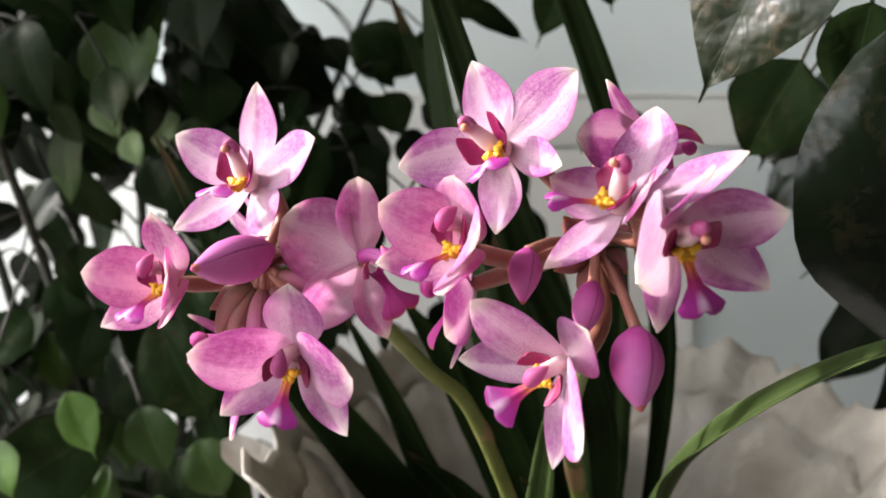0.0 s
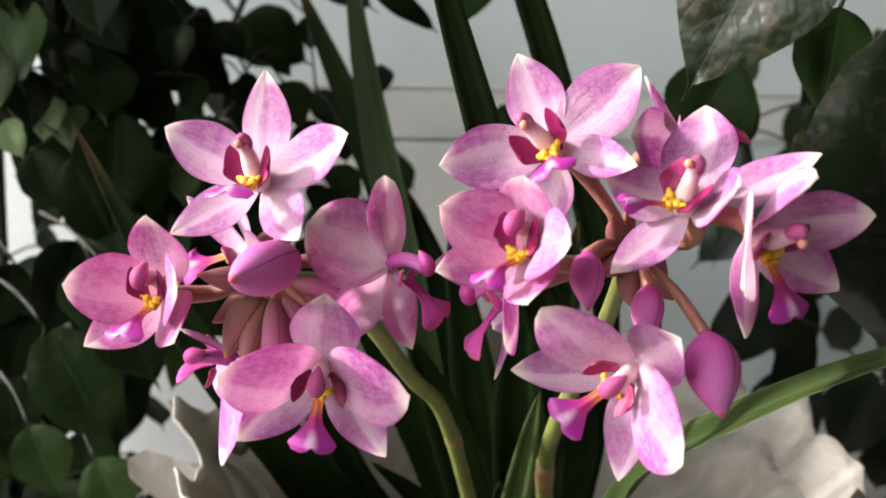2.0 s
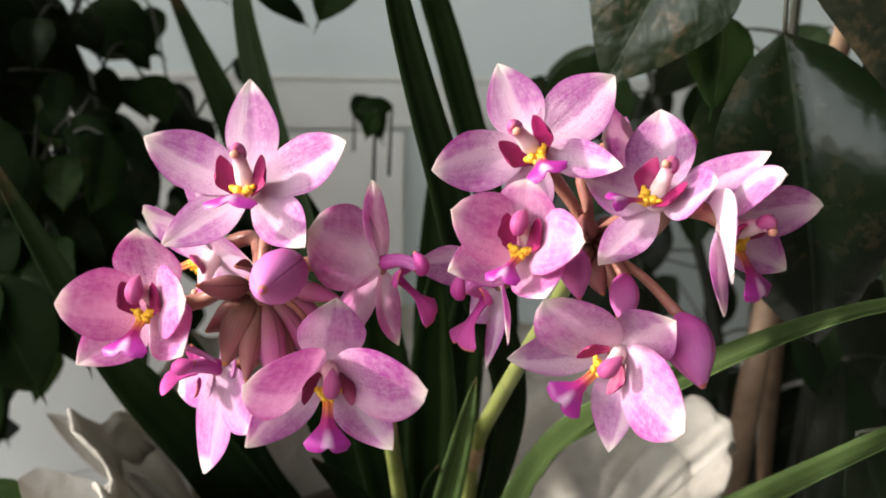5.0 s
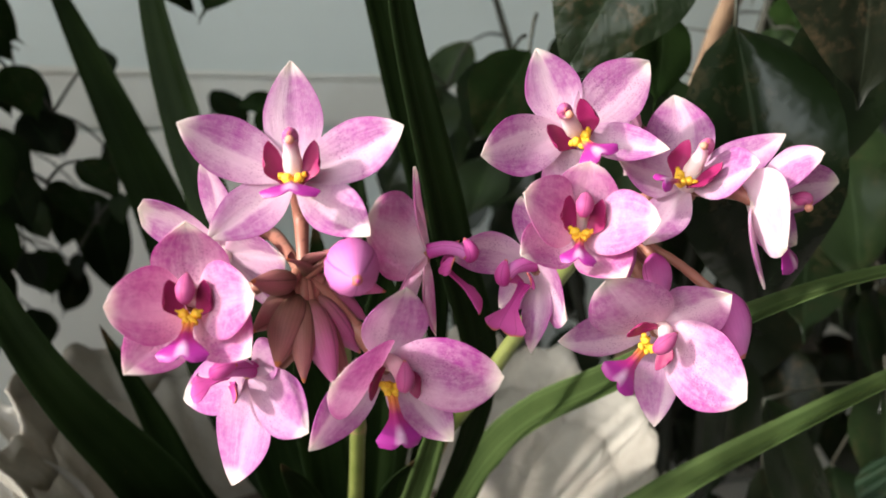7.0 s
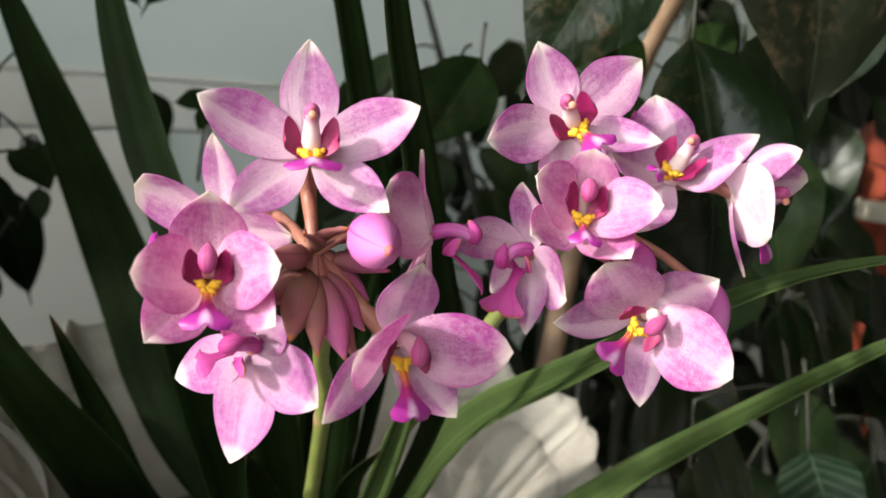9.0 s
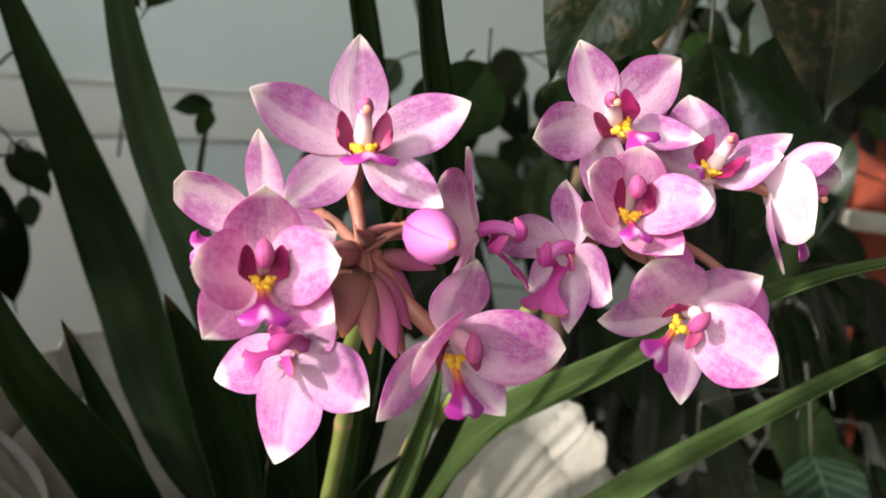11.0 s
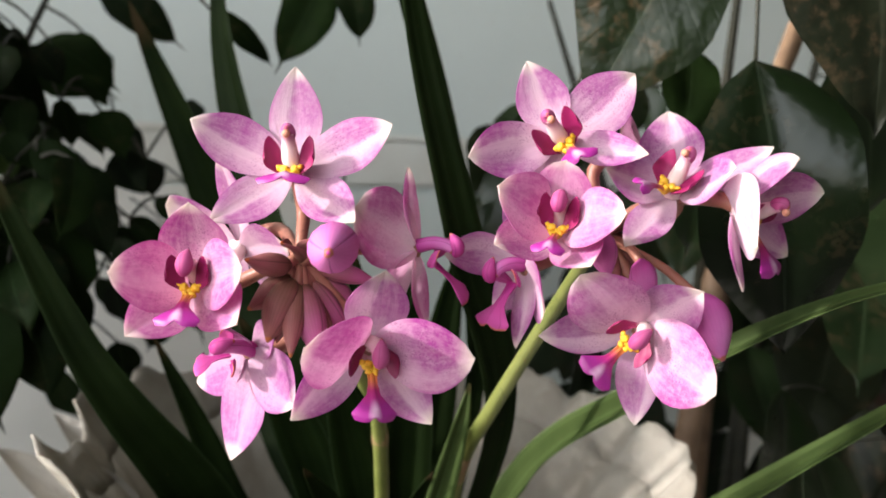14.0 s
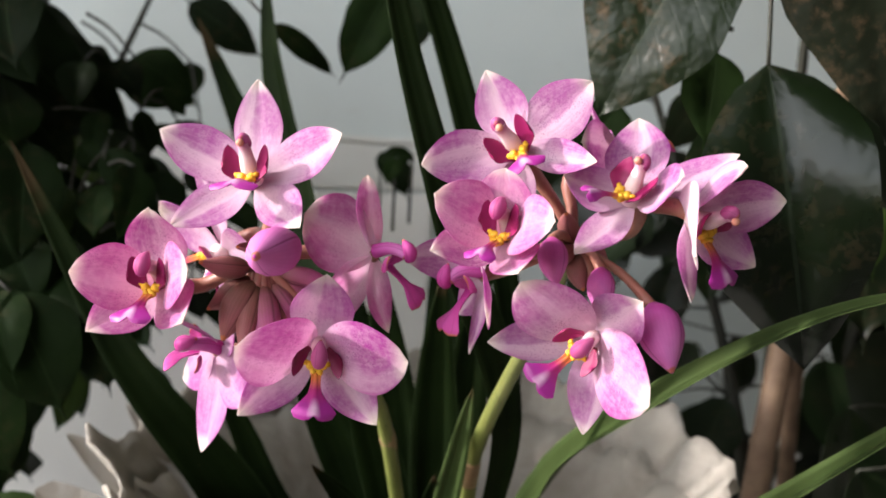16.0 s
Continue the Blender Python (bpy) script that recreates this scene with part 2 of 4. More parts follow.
# Dark and light copies of one blade put shade and sun in the colour.
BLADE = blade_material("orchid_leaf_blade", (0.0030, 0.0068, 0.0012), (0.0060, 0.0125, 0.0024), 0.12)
SUNLIT_BLADE = blade_material("sunlit_orchid_blade", (0.018, 0.031, 0.008), (0.032, 0.049, 0.014), 0.35)
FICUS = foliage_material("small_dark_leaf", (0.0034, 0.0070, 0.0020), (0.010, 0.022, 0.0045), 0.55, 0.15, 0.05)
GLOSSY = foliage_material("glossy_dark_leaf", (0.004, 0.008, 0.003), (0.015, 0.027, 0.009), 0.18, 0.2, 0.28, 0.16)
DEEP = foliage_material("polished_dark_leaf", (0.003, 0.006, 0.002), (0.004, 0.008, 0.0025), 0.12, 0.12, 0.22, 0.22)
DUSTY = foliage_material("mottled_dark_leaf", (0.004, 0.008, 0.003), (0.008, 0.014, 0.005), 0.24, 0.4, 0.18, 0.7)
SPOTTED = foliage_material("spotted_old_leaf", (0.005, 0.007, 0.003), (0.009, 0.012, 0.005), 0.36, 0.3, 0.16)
STRIPED = foliage_material("striped_leaf", (0.008, 0.018, 0.008), (0.012, 0.026, 0.012), 0.25, 0.1, 0.35, 0.3, stripes=0.45, pale=(0.075, 0.115, 0.080))
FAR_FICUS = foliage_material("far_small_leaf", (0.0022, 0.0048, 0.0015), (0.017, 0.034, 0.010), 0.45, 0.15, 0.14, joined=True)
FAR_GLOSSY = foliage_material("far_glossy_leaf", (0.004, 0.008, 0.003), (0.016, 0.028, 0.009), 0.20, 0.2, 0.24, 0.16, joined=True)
# Brighter leaf colour stands in for sun on the low shrub leaves.
SUNLIT_GREEN = foliage_material("sunlit_green_leaf", (0.034, 0.075, 0.010), (0.065, 0.125, 0.020), 0.40, 0.1)
# Pale colour paints sunlight onto a few of the shrub's upper leaves.
SUNLIT_PALE = foliage_material("sunlit_pale_leaf", (0.07, 0.11, 0.04), (0.12, 0.17, 0.07), 0.40, 0.1)
# Young leaves, and a lighter colour painted in for lit shrub leaves.
YOUNG_LIT = foliage_material("young_and_lit_leaf", (0.018, 0.038, 0.006), (0.036, 0.068, 0.012), 0.40, 0.1)


def plaster_material():
    m = Nodes("white_painted_wall")
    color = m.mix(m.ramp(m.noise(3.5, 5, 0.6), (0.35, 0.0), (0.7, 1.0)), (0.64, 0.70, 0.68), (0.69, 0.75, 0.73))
    color = m.mix(m.ramp(m.noise(30, 4, 0.7), (0.60, 0.0), (0.75, 0.25)), color, (0.55, 0.53, 0.48))
    m.bump(m.noise(180, 4), 0.15, 0.002)
    return m.done(color, 0.6, 0.3)


def fabric_material(name, dull, clean):
    m = Nodes(name)
    color = m.mix(m.ramp(m.noise(25, 4), (0.3, 0.0), (0.7, 1.0)), dull, clean)
    ridge = m.math("ABSOLUTE", m.math("SUBTRACT", m.noise(38, 2, 0.5, None, 0.8), 0.5))
    fine = m.math("ABSOLUTE", m.math("SUBTRACT", m.noise(110, 2, 0.5), 0.5))
    m.bump(m.math("ADD", m.math("MULTIPLY", ridge, -2.2), m.math("MULTIPLY", fine, -0.4)), 0.45, 0.006)
    return m.done(color, 0.7, 0.25, 0.25)


def soil_material():
    m = Nodes("dark_soil")
    color = m.mix(m.noise(150, 5, 0.7), (0.015, 0.010, 0.007), (0.07, 0.045, 0.03))
    m.bump(m.noise(160, 5, 0.7), 1.0, 0.01)
    return m.done(color, 0.9, 0.2)


def plain_material(name, a, b, scale, rough):
    m = Nodes(name)
    m.bump(m.noise(scale * 4, 3), 0.2, 0.002)
    return m.done(m.mix(m.ramp(m.noise(scale, 4), (0.3, 0.0), (0.7, 1.0)), a, b), rough, 0.3)


# Added walls and ceiling, kept dim so less light bounces back.
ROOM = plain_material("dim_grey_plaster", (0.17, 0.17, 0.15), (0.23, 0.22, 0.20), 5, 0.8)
WALL, SOIL = plaster_material(), soil_material()
FABRIC = fabric_material("white_wrap_fabric", (0.29, 0.26, 0.215), (0.42, 0.39, 0.335))
# Brighter copy of the wrap fabric, painting sun onto the tabs.
SUNLIT_FABRIC = fabric_material("sunlit_wrap_fabric", (0.42, 0.39, 0.345), (0.54, 0.51, 0.455))
RAIL = plain_material("stained_white_rail", (0.66, 0.65, 0.60), (0.74, 0.75, 0.71), 14, 0.6)
FLOOR = plain_material("grey_floor", (0.22, 0.20, 0.18), (0.30, 0.28, 0.25), 4, 0.6)
# Brighter than the wall, to paint in light at its window end.
LIT_WALL = plain_material("lit_wall_paint", (0.78, 0.77, 0.72), (0.85, 0.84, 0.80), 9, 0.5)
WOOD = plain_material("painted_board", (0.50, 0.48, 0.44), (0.60, 0.58, 0.54), 8, 0.5)
RED = plain_material("worn_red_enamel", (0.16, 0.030, 0.018), (0.34, 0.07, 0.035), 38, 0.5)
CREAM = plain_material("cream_enamel", (0.60, 0.54, 0.42), (0.70, 0.64, 0.52), 30, 0.45)
POT_BROWN = plain_material("dark_brown_pot", (0.030, 0.020, 0.015), (0.045, 0.032, 0.024), 20, 0.6)


# ---- mesh helpers ----
def part(name, bm, material, parent=None, label=""):
    me = bpy.data.meshes.new(name)
    bm.normal_update()
    bm.to_mesh(me)
    bm.free()
    me.materials.append(material)
    me.shade_smooth()
    ob = new(name, me)
    if parent:
        ob.parent = parent
        ob.matrix_parent_inverse = parent.matrix_world.inverted()
    if label:
        tagged(ob, label)
    return ob


def box(bm, x0, x1, y0, y1, z0, z1):
    v = [bm.verts.new((x, y, z)) for z in (z0, z1) for y in (y0, y1) for x in (x0, x1)]
    for f in ((0, 2, 3, 1), (4, 5, 7, 6), (0, 1, 5, 4), (2, 6, 7, 3), (0, 4, 6, 2), (1, 3, 7, 5)):
        bm.faces.new([v[i] for i in f])
    return bm


def sheet(place, rows, cols, thick):
    """A thin closed shell. place(v, w) gives a point and its normal; v from base to tip, w from -1 to 1 across."""
    bm = bmesh.new()
    uv = bm.loops.layers.uv.new("UVMap")
    layers = []
    for sign in (1, -1):
        grid = []
        for i in range(rows + 1):
            row = []
            for k in range(cols + 1):
                v, w = i / rows, 2 * k / cols - 1
                p, n = place(v, w)
                rim = 0.25 if i in (0, rows) or k in (0, cols) else 1.0
                row.append(bm.verts.new(p + n * (sign * thick / 2 * rim)))
            grid.append(row)
        layers.append(grid)
    coords = {}
    for grid in layers:
        for i, row in enumerate(grid):
            for k, vert in enumerate(row):
                coords[vert] = (k / cols, i / rows)
    front, back = layers
    faces = []
    for i in range(rows):
        for k in range(cols):
            faces.append((front[i][k], front[i][k + 1], front[i + 1][k + 1], front[i + 1][k]))
            faces.append((back[i][k], back[i + 1][k], back[i + 1][k + 1], back[i][k + 1]))
    for i in range(rows):
        faces.append((front[i][0], front[i + 1][0], back[i + 1][0], back[i][0]))
        faces.append((front[i + 1][cols], front[i][cols], back[i][cols], back[i + 1][cols]))
    for k in range(cols):
        faces.append((front[0][k + 1], front[0][k], back[0][k], back[0][k + 1]))
        faces.append((front[rows][k], front[rows][k + 1], back[rows][k + 1], back[rows][k]))
    flat = 2 * rows * cols
    for i, vs in enumerate(faces):
        f = bm.faces.new(vs)
        for loop in f.loops:
            loop[uv].uv = coords[loop.vert]
        if i >= flat:
            for e in f.edges:
                e.smooth = False
    return bm


def smooth_line(points, steps):
    """Points along a Catmull-Rom curve through the given ones."""
    p = [Vector(q) for q in points]
    p = [p[0] * 2 - p[1], *p, p[-1] * 2 - p[-2]]
    out = []
    for i in range(1, len(p) - 2):
        a, b, c, d = p[i - 1 : i + 3]
        for s in range(steps):
            t = s / steps
            out.append(0.5 * (2 * b + (c - a) * t + (2 * a - 5 * b + 4 * c - d) * t * t + (3 * b - 3 * c + d - a) * t**3))
    return out + [p[-2]]


def tube(points, radii, sides=8, steps=5, bm=None):
    """A round rod along a smooth line; radii are spread evenly along it."""
    line = smooth_line(points, steps)
    bm = bm or bmesh.new()
    uv = bm.loops.layers.uv.verify()
    n = len(line)
    side = None
    rings = []
    for i, p in enumerate(line):
        way = (line[min(i + 1, n - 1)] - line[max(i - 1, 0)]).normalized()
        if side is None:
            side = way.orthogonal().normalized()
        side = (side - way * side.dot(way)).normalized()
        other = way.cross(side)
        f = i / (n - 1) * (len(radii) - 1)
        j = min(int(f), len(radii) - 2)
        r = radii[j] + (radii[j + 1] - radii[j]) * (f - j)
        rings.append([bm.verts.new(p + (side * math.cos(a) + other * math.sin(a)) * r) for a in (2 * math.pi * k / sides for k in range(sides))])
    for i in range(n - 1):
        for k in range(sides):
            f = bm.faces.new((rings[i][k], rings[i][(k + 1) % sides], rings[i + 1][(k + 1) % sides], rings[i + 1][k]))
            for loop, (a, b) in zip(f.loops, ((k, i), (k + 1, i), (k + 1, i + 1), (k, i + 1))):
                loop[uv].uv = (a / sides, b / (n - 1))
    bm.faces.new(rings[0][::-1]), bm.faces.new(rings[-1])
    return bm


def frame_of(ahead, facing):
    """Axes across, ahead, out of a thin thing that points ahead and faces that way."""
    u = Vector(ahead).normalized()
    n = Vector(facing)
    n = (n - u * n.dot(u)).normalized()
    return u.cross(n), u, n


# ---- flowers ----
def tepal(base, tip, facing, width, kind, bow=-0.05, cup=0.06, twist=0.0, blunt=0.0):
    """A sepal or petal from base to tip. bow: how far its middle lies behind the straight line, cup: how far its edges come forward."""
    base, tip = Vector(base), Vector(tip)
    s, u, n = frame_of(tip - base, facing)
    length = (tip - base).length
    peak = {"petal": 0.52, "sepal": 0.45, "lobe": 0.72}[kind]
    ruffle = random.uniform(0, 6.28)

    def half(v):
        a = v / peak if v < peak else (1 - v) / (1 - peak)
        a = min(max(a, 0.0), 1.0)
        if v < peak:
            return 0.22 + 0.78 * math.sin(a * math.pi / 2) ** (0.8 if kind == "petal" else 0.95)
        return math.sin(a * math.pi / 2) ** (((0.80 if bow < 0 else 0.66) if kind == "petal" else 0.86) - blunt * 0.3) + 0.015

    def at(v, w):
        h = half(v) * width / 2
        turn = twist * v
        across = s * math.cos(turn) + n * math.sin(turn)
        out = n * math.cos(turn) - s * math.sin(turn)
        keel = -0.05 * math.exp(-((w / 0.12) ** 2)) * width * (1 - v * 0.6)
        wave = 0.012 * width * math.sin(5 * v + 2.5 * w + ruffle) * abs(w)
        lift = bow * length * math.sin(math.pi * min(v * 1.04, 1.0)) + cup * width * w * w * (0.35 + 0.65 * math.sin(math.pi * v)) + keel * 0.5 + wave
        return base + u * (length * v) + across * (h * w) + out * lift

    def place(v, w):
        e = 0.01
        a = at(min(v + e, 1), w) - at(max(v - e, 0), w)
        b = at(v, min(w + e, 1)) - at(v, max(w - e, -1))
        m = b.cross(a)
        return at(v, w), (m.normalized() if m.length > 1e-12 else n)

    return sheet(place, 16, 10, 0.00055)


def lip_blade(points, widths, facing):
    """The lip's middle lobe: a narrow claw that flares into a notched fan."""
    line = [Vector(p) for p in smooth_line(points, 5)]
    n = len(line) - 1

    def at(v, w):
        f = v * n
        i = min(int(f), n - 1)
        p = line[i].lerp(line[i + 1], f - i)
        way = (line[i + 1] - line[i]).normalized()
        s, u, out = frame_of(way, facing)
        g = v * (len(widths) - 1)
        j = min(int(g), len(widths) - 2)
        h = widths[j] + (widths[j + 1] - widths[j]) * (g - j)
        notch = -0.0016 * max(0, 1 - abs(w) / 0.35) * max(0, v - 0.85) / 0.15
        return p + s * (h * w) + u * (notch - 0.0010 * w * w * v) + out * (0.0012 * (1 - 2 * v) * w * w + 0.0006 * math.exp(-((w / 0.3) ** 2)))

    def place(v, w):
        e = 0.01
        a = at(min(v + e, 1), w) - at(max(v - e, 0), w)
        b = at(v, min(w + e, 1)) - at(v, max(w - e, -1))
        return at(v, w), b.cross(a).normalized()

    return sheet(place, 14, 8, 0.0008)


def side_lobe(base, head, facing, width, inner):
    """A hatchet-shaped side lobe of the lip: a narrow claw and a broad slanting head whose inner corner stands highest."""
    base, head = Vector(base), Vector(head)
    s, u, n = frame_of(head - base, facing)
    s = s if s.dot(Vector(inner)) > 0 else -s
    length = (head - base).length

    def at(v, w):
        h = width / 2 * (0.30 + 0.70 * math.sin(min(v / 0.68, 1.0) * math.pi / 2) ** 1.6) * (1 - 0.35 * max(0.0, (v - 0.68) / 0.32) ** 2)
        slant = (0.34 * w - 0.16 * w * w) * width * v * v
        return base + u * (length * v + slant) + s * (h * w) + n * (0.10 * width * w * w - 0.06 * length * math.sin(math.pi * v))

    def place(v, w):
        e = 0.01
        a = at(min(v + e, 1), w) - at(max(v - e, 0), w)
        b = at(v, min(w + e, 1)) - at(v, max(w - e, -1))
        return at(v, w), b.cross(a).normalized()

    return sheet(place, 10, 8, 0.0008)


def blob(bm, centre, r, squash=(1, 1, 1)):
    m = Matrix.Translation(centre) @ Matrix.Diagonal((*squash, 1))
    bmesh.ops.create_icosphere(bm, subdivisions=2, radius=r, matrix=m)


def flower(plant, centre, face, up, tepals, node, tone=None, lip_turn=0.0, size=1.0, extra=None, column=None, lip=1.0, forward=False, reach=1.0, label=""):
    """An open flower. tepals: kind, degrees round the face from its right-hand side, length, degrees of lift towards the face, width (mm), and bow and cup."""
    f = Vector(face).normalized()
    u = Vector(up)
    u = (u - f * u.dot(f)).normalized()
    x = u.cross(f)
    c = Vector(centre)
    petal_mat = tone or PETAL

    def at(a, b, d, turn=0.0):
        k, q = math.cos(radians(turn)), math.sin(radians(turn))
        return c + (x * (a * k - b * q) + u * (a * q + b * k) + f * d) * (size / 1000)

    nod = Vector(node)
    back = c - f * 0.016
    bm = tube([c + f * 0.001, c - f * 0.007, back.lerp(nod, 0.25), nod.lerp(back, 0.3) + Vector((0, 0, 0.002)), nod], [0.0020, 0.0027, 0.0023, 0.0018, 0.0015], 8, 4)
    body = part("flower", bm, PEDICEL, plant, label)
    for kind, angle, length, lift, width, *shape in tepals:
        a, l = radians(angle), radians(lift)
        tip = at(length * math.cos(l) * math.cos(a), length * math.cos(l) * math.sin(a), length * math.sin(l))
        root = at(1.5 * math.cos(a), 1.5 * math.sin(a), 0.4 if kind == "petal" else -0.2)
        part(kind, tepal(root, tip, f, width / 1000, kind, *shape), petal_mat if kind == "petal" else (tone if tone in (ROSE, LUCENT, LILAC) else SEPAL), body)
    for root, tip, toward, width, bow, skin in extra or ():
        part("petal", tepal(root, tip, toward, width, "petal", bow, 0.05), skin, body)
    t = lip_turn
    domed = bool(column) or any(len(q) > 5 and q[5] > 0 for q in tepals)
    if domed:  # a short column that nods over the lip, its back covered by the cap
        bm = tube([at(0, 1.6, 0.5, t), at(0, 3.4, 5, t), at(0, 3.6, 9, t), at(0, 2.4, 12, t)], [r * size for r in (0.0024, 0.0022, 0.0020, 0.0018)], 10, 5)
        cap = tube([at(0, 0.2, 12.4, t), at(0, 2.6, 13.2, t), at(0, 5.0, 12.4, t), at(0, 7.6, 10.4, t)], [r * size for r in (0.0009, 0.0018, 0.0022, 0.0024, 0.0023, 0.0019, 0.0012, 0.0003)], 12, 6)
    else:
        bm = tube([at(0, -1.0, 0.5, t), at(0, 1.5, 6, t), at(0, 4.8, 10.0, t), at(0, 6.4, 12.2, t)], [r * size for r in (0.0032, 0.0030, 0.0026, 0.0022, 0.0019, 0.0019, 0.0020)], 10, 5)
        cap = tube([at(0, 4.6, 9.8, t), at(0, 6.2, 11.2, t), at(0, 7.1, 12.9, t), at(0, 6.7, 14.6, t)], [r * size for r in (0.0012, 0.0018, 0.0021, 0.0022, 0.0021, 0.0018, 0.0012, 0.0004)], 12, 6)
    pillar = part("column", bm, column or COLUMN, body, "pale pink column arching over the lip")
    part("column_hood", cap, MAGENTA if column else HOOD, pillar, "magenta hood over the column tip")
    if not domed:
        bm = bmesh.new()
        blob(bm, at(0, 5.2, 14.2, t), 0.0012 * size)
        part("anther", bm, ANTHER, pillar, "small cream anther")
    for sign in (-1, 1):
        if column:
            bm = side_lobe(at(sign * 2.0, -3.6, 4.4, t), at(sign * 6.8, 2.0, 8.6, t), x * -sign * 0.45 + f * 0.9, 0.0050 * size, x * -sign)
        elif tone is ROSE:  # lobes that stand up beside the column
            bm = side_lobe(at(sign * 1.8, -2.6, 5.4, t), at(sign * 5.4, 4.0, 11.2, t), x * -sign * 0.45 + f * 0.9, 0.0062 * size, x * -sign)
        elif domed:
            bm = side_lobe(at(sign * 2.6, 2.6, 4.6, t), at(sign * 7.0, -3.0, 9.0, t), x * -sign * 0.45 + f * 0.9, 0.0048 * size, x * -sign)
        else:
            bm = side_lobe(at(sign * 2.0, -3.2, 4.6, t), at(sign * 6.9, 4.4, 9.6, t), x * -sign * 0.45 + f * 0.9, 0.0066 * size, x * -sign)
        part("lip_lobe", bm, MAGENTA if column else LOBE, body, "magenta side lobe" if column else "dark maroon side lobe")
    bm = bmesh.new()
    for px, py, pz, r in () if column else ((-1.7, -2.2, 6.4, 1.5), (1.7, -2.2, 6.4, 1.5), (0, -3.4, 5.6, 1.7), (-1.0, -4.0, 7.0, 1.1), (1.0, -4.0, 7.0, 1.1), (-3.0, -1.6, 6.6, 0.9), (3.0, -1.6, 6.6, 0.9), (0, -5.2, 7.6, 0.9)):
        blob(bm, at(px * 0.95, py, pz, t), r * 0.95 * size / 1000)
    for vert in bm.verts:
        vert.co += noise.noise_vector(vert.co * 900) * 0.0006
    if bm.verts:
        part("callus", bm, CALLUS, body, "bright yellow warty callus")
    pts = [at(0, -3.4, 4.6, t), at(0, -5.5, 8.5, t), at(0, -8.4, 12.8, t), at(0, -11.0, 16.4, t), at(0, -13.6, 18.2, t)]
    if forward:  # a lip that juts straight out, its fan level
        pts = [at(0, -3.2, 4.6, t), at(0, -4.4, 8.0, t), at(0, -5.6, 11.5, t), at(0, -7.3, 14.4, t), at(0, -9.8, 16.4, t)]
    pts = [pts[0].lerp(q, reach) for q in pts]
    part("lip_blade", lip_blade(pts, [w * lip * size / 1000 for w in (2.0, 1.4, 1.3, 2.0, 4.4, 6.4, 5.2)], u * 0.8 + f * 0.6), MAGENTA if column else LIP, body, "magenta fan-shaped lip" if column else "magenta fan-shaped lip on an orange claw")
    return body


def bud(plant, base, tip, width, node, material=None, label=""):
    """A closed bud with its little stalk."""
    base, tip, nod = Vector(base), Vector(tip), Vector(node)
    way = tip - base
    bm = tube([nod, nod.lerp(base, 0.6) + Vector((0, 0, 0.002)), base + way * 0.04], [0.0013, 0.0014, 0.0017], 8, 4)
    stalk = part("bud_stalk", bm, PEDICEL, plant)
    r = width / 2
    bend = way.orthogonal().normalized() * (way.length * 0.04)
    bm = tube([base, base + way * 0.33 + bend, base + way * 0.66 + bend, tip], [r * 0.25, r * 0.72, r * 0.95, r, r * 0.93, r * 0.72, r * 0.42, r * 0.08], 15, 6)
    part("bud", bm, material or BUD, stalk, label)
    return stalk


def strap_leaf(plant, points, width, facing, fold=0.16, sharp=0.75, taper=0.5, material=None):
    """A long pleated leaf blade along a smooth line, from its sheath to its pointed tip."""
    line = smooth_line(points, 8)
    n = len(line) - 1

    def at(v, w):
        f = v * n
        i = min(int(f), n - 1)
        p = line[i].lerp(line[i + 1], f - i)
        way = line[min(i + 2, n)] - line[max(i - 1, 0)]
        s, u, out = frame_of(way, Vector(facing))
        h = width / 2 * (0.25 + 0.75 * min(1, v / 0.35) ** 0.8) * min(1.0, ((1 - v) / taper) ** sharp + 0.01)
        pleat = 0.0003 * math.cos(w * 9.5) * min(1, 6 * v) * (h / width * 2)
        return p + s * (h * w) + out * (fold * h * abs(w) * 1.4 + pleat)

    def place(v, w):
        e = 0.006
        a = at(min(v + e, 1), w) - at(max(v - e, 0), w)
        b = at(v, min(w + e, 1)) - at(v, max(w - e, -1))
        m = b.cross(a)
        return at(v, w), (m.normalized() if m.length > 1e-12 else Vector(facing).normalized())

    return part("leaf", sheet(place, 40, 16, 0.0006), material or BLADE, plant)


def broad_leaf(base, tip, facing, width, droop=0.08, fold=0.25, drip=0.12, wavy=0.03):
    """An oval leaf with a folded midrib and a drawn-out tip."""
    base, tip = Vector(base), Vector(tip)
    s, u, n = frame_of(tip - base, facing)
    length = (tip - base).length
    ph = random.uniform(0, 6.28)

    def half(v):
        body = min(v / (1 - drip), 1.0)
        h = math.sin(math.pi * body ** 0.82) ** 0.72 if 0 < body < 1 else 0.0
        return max(h, 0.035 * (1 - v) / max(drip, 0.01) if v > 1 - drip - 0.02 else 0.02)

    def at(v, w):
        h = half(v) * width / 2 * (1 + 0.07 * math.sin(6.5 * v + (ph if w > 0 else 2 * ph)) + 0.03 * math.sin(17 * v + ph))
        lift = fold * h * abs(w) - 0.5 * fold * h * w * w + wavy * width * math.sin(9 * v + ph) * w * w
        return base + u * (length * v) + s * (h * w) + n * (lift + droop * length * (math.sin(math.pi * v) - v * v * 0.6))

    def place(v, w):
        e = 0.01
        a = at(min(v + e, 1), w) - at(max(v - e, 0), w)
        b = at(v, min(w + e, 1)) - at(v, max(w - e, -1))
        m = b.cross(a)
        return at(v, w), (m.normalized() if m.length > 1e-12 else n)

    return sheet(place, 16, 8, 0.0006)


# ---- room ----
def wall(name, material, label, *bounds):
    bm = bmesh.new()
    for b in bounds:
        box(bm, *b)
    ob = part(name, bm, material)
    ob.data.shade_flat()
    return tagged(ob, label, "wall", kind="structure")


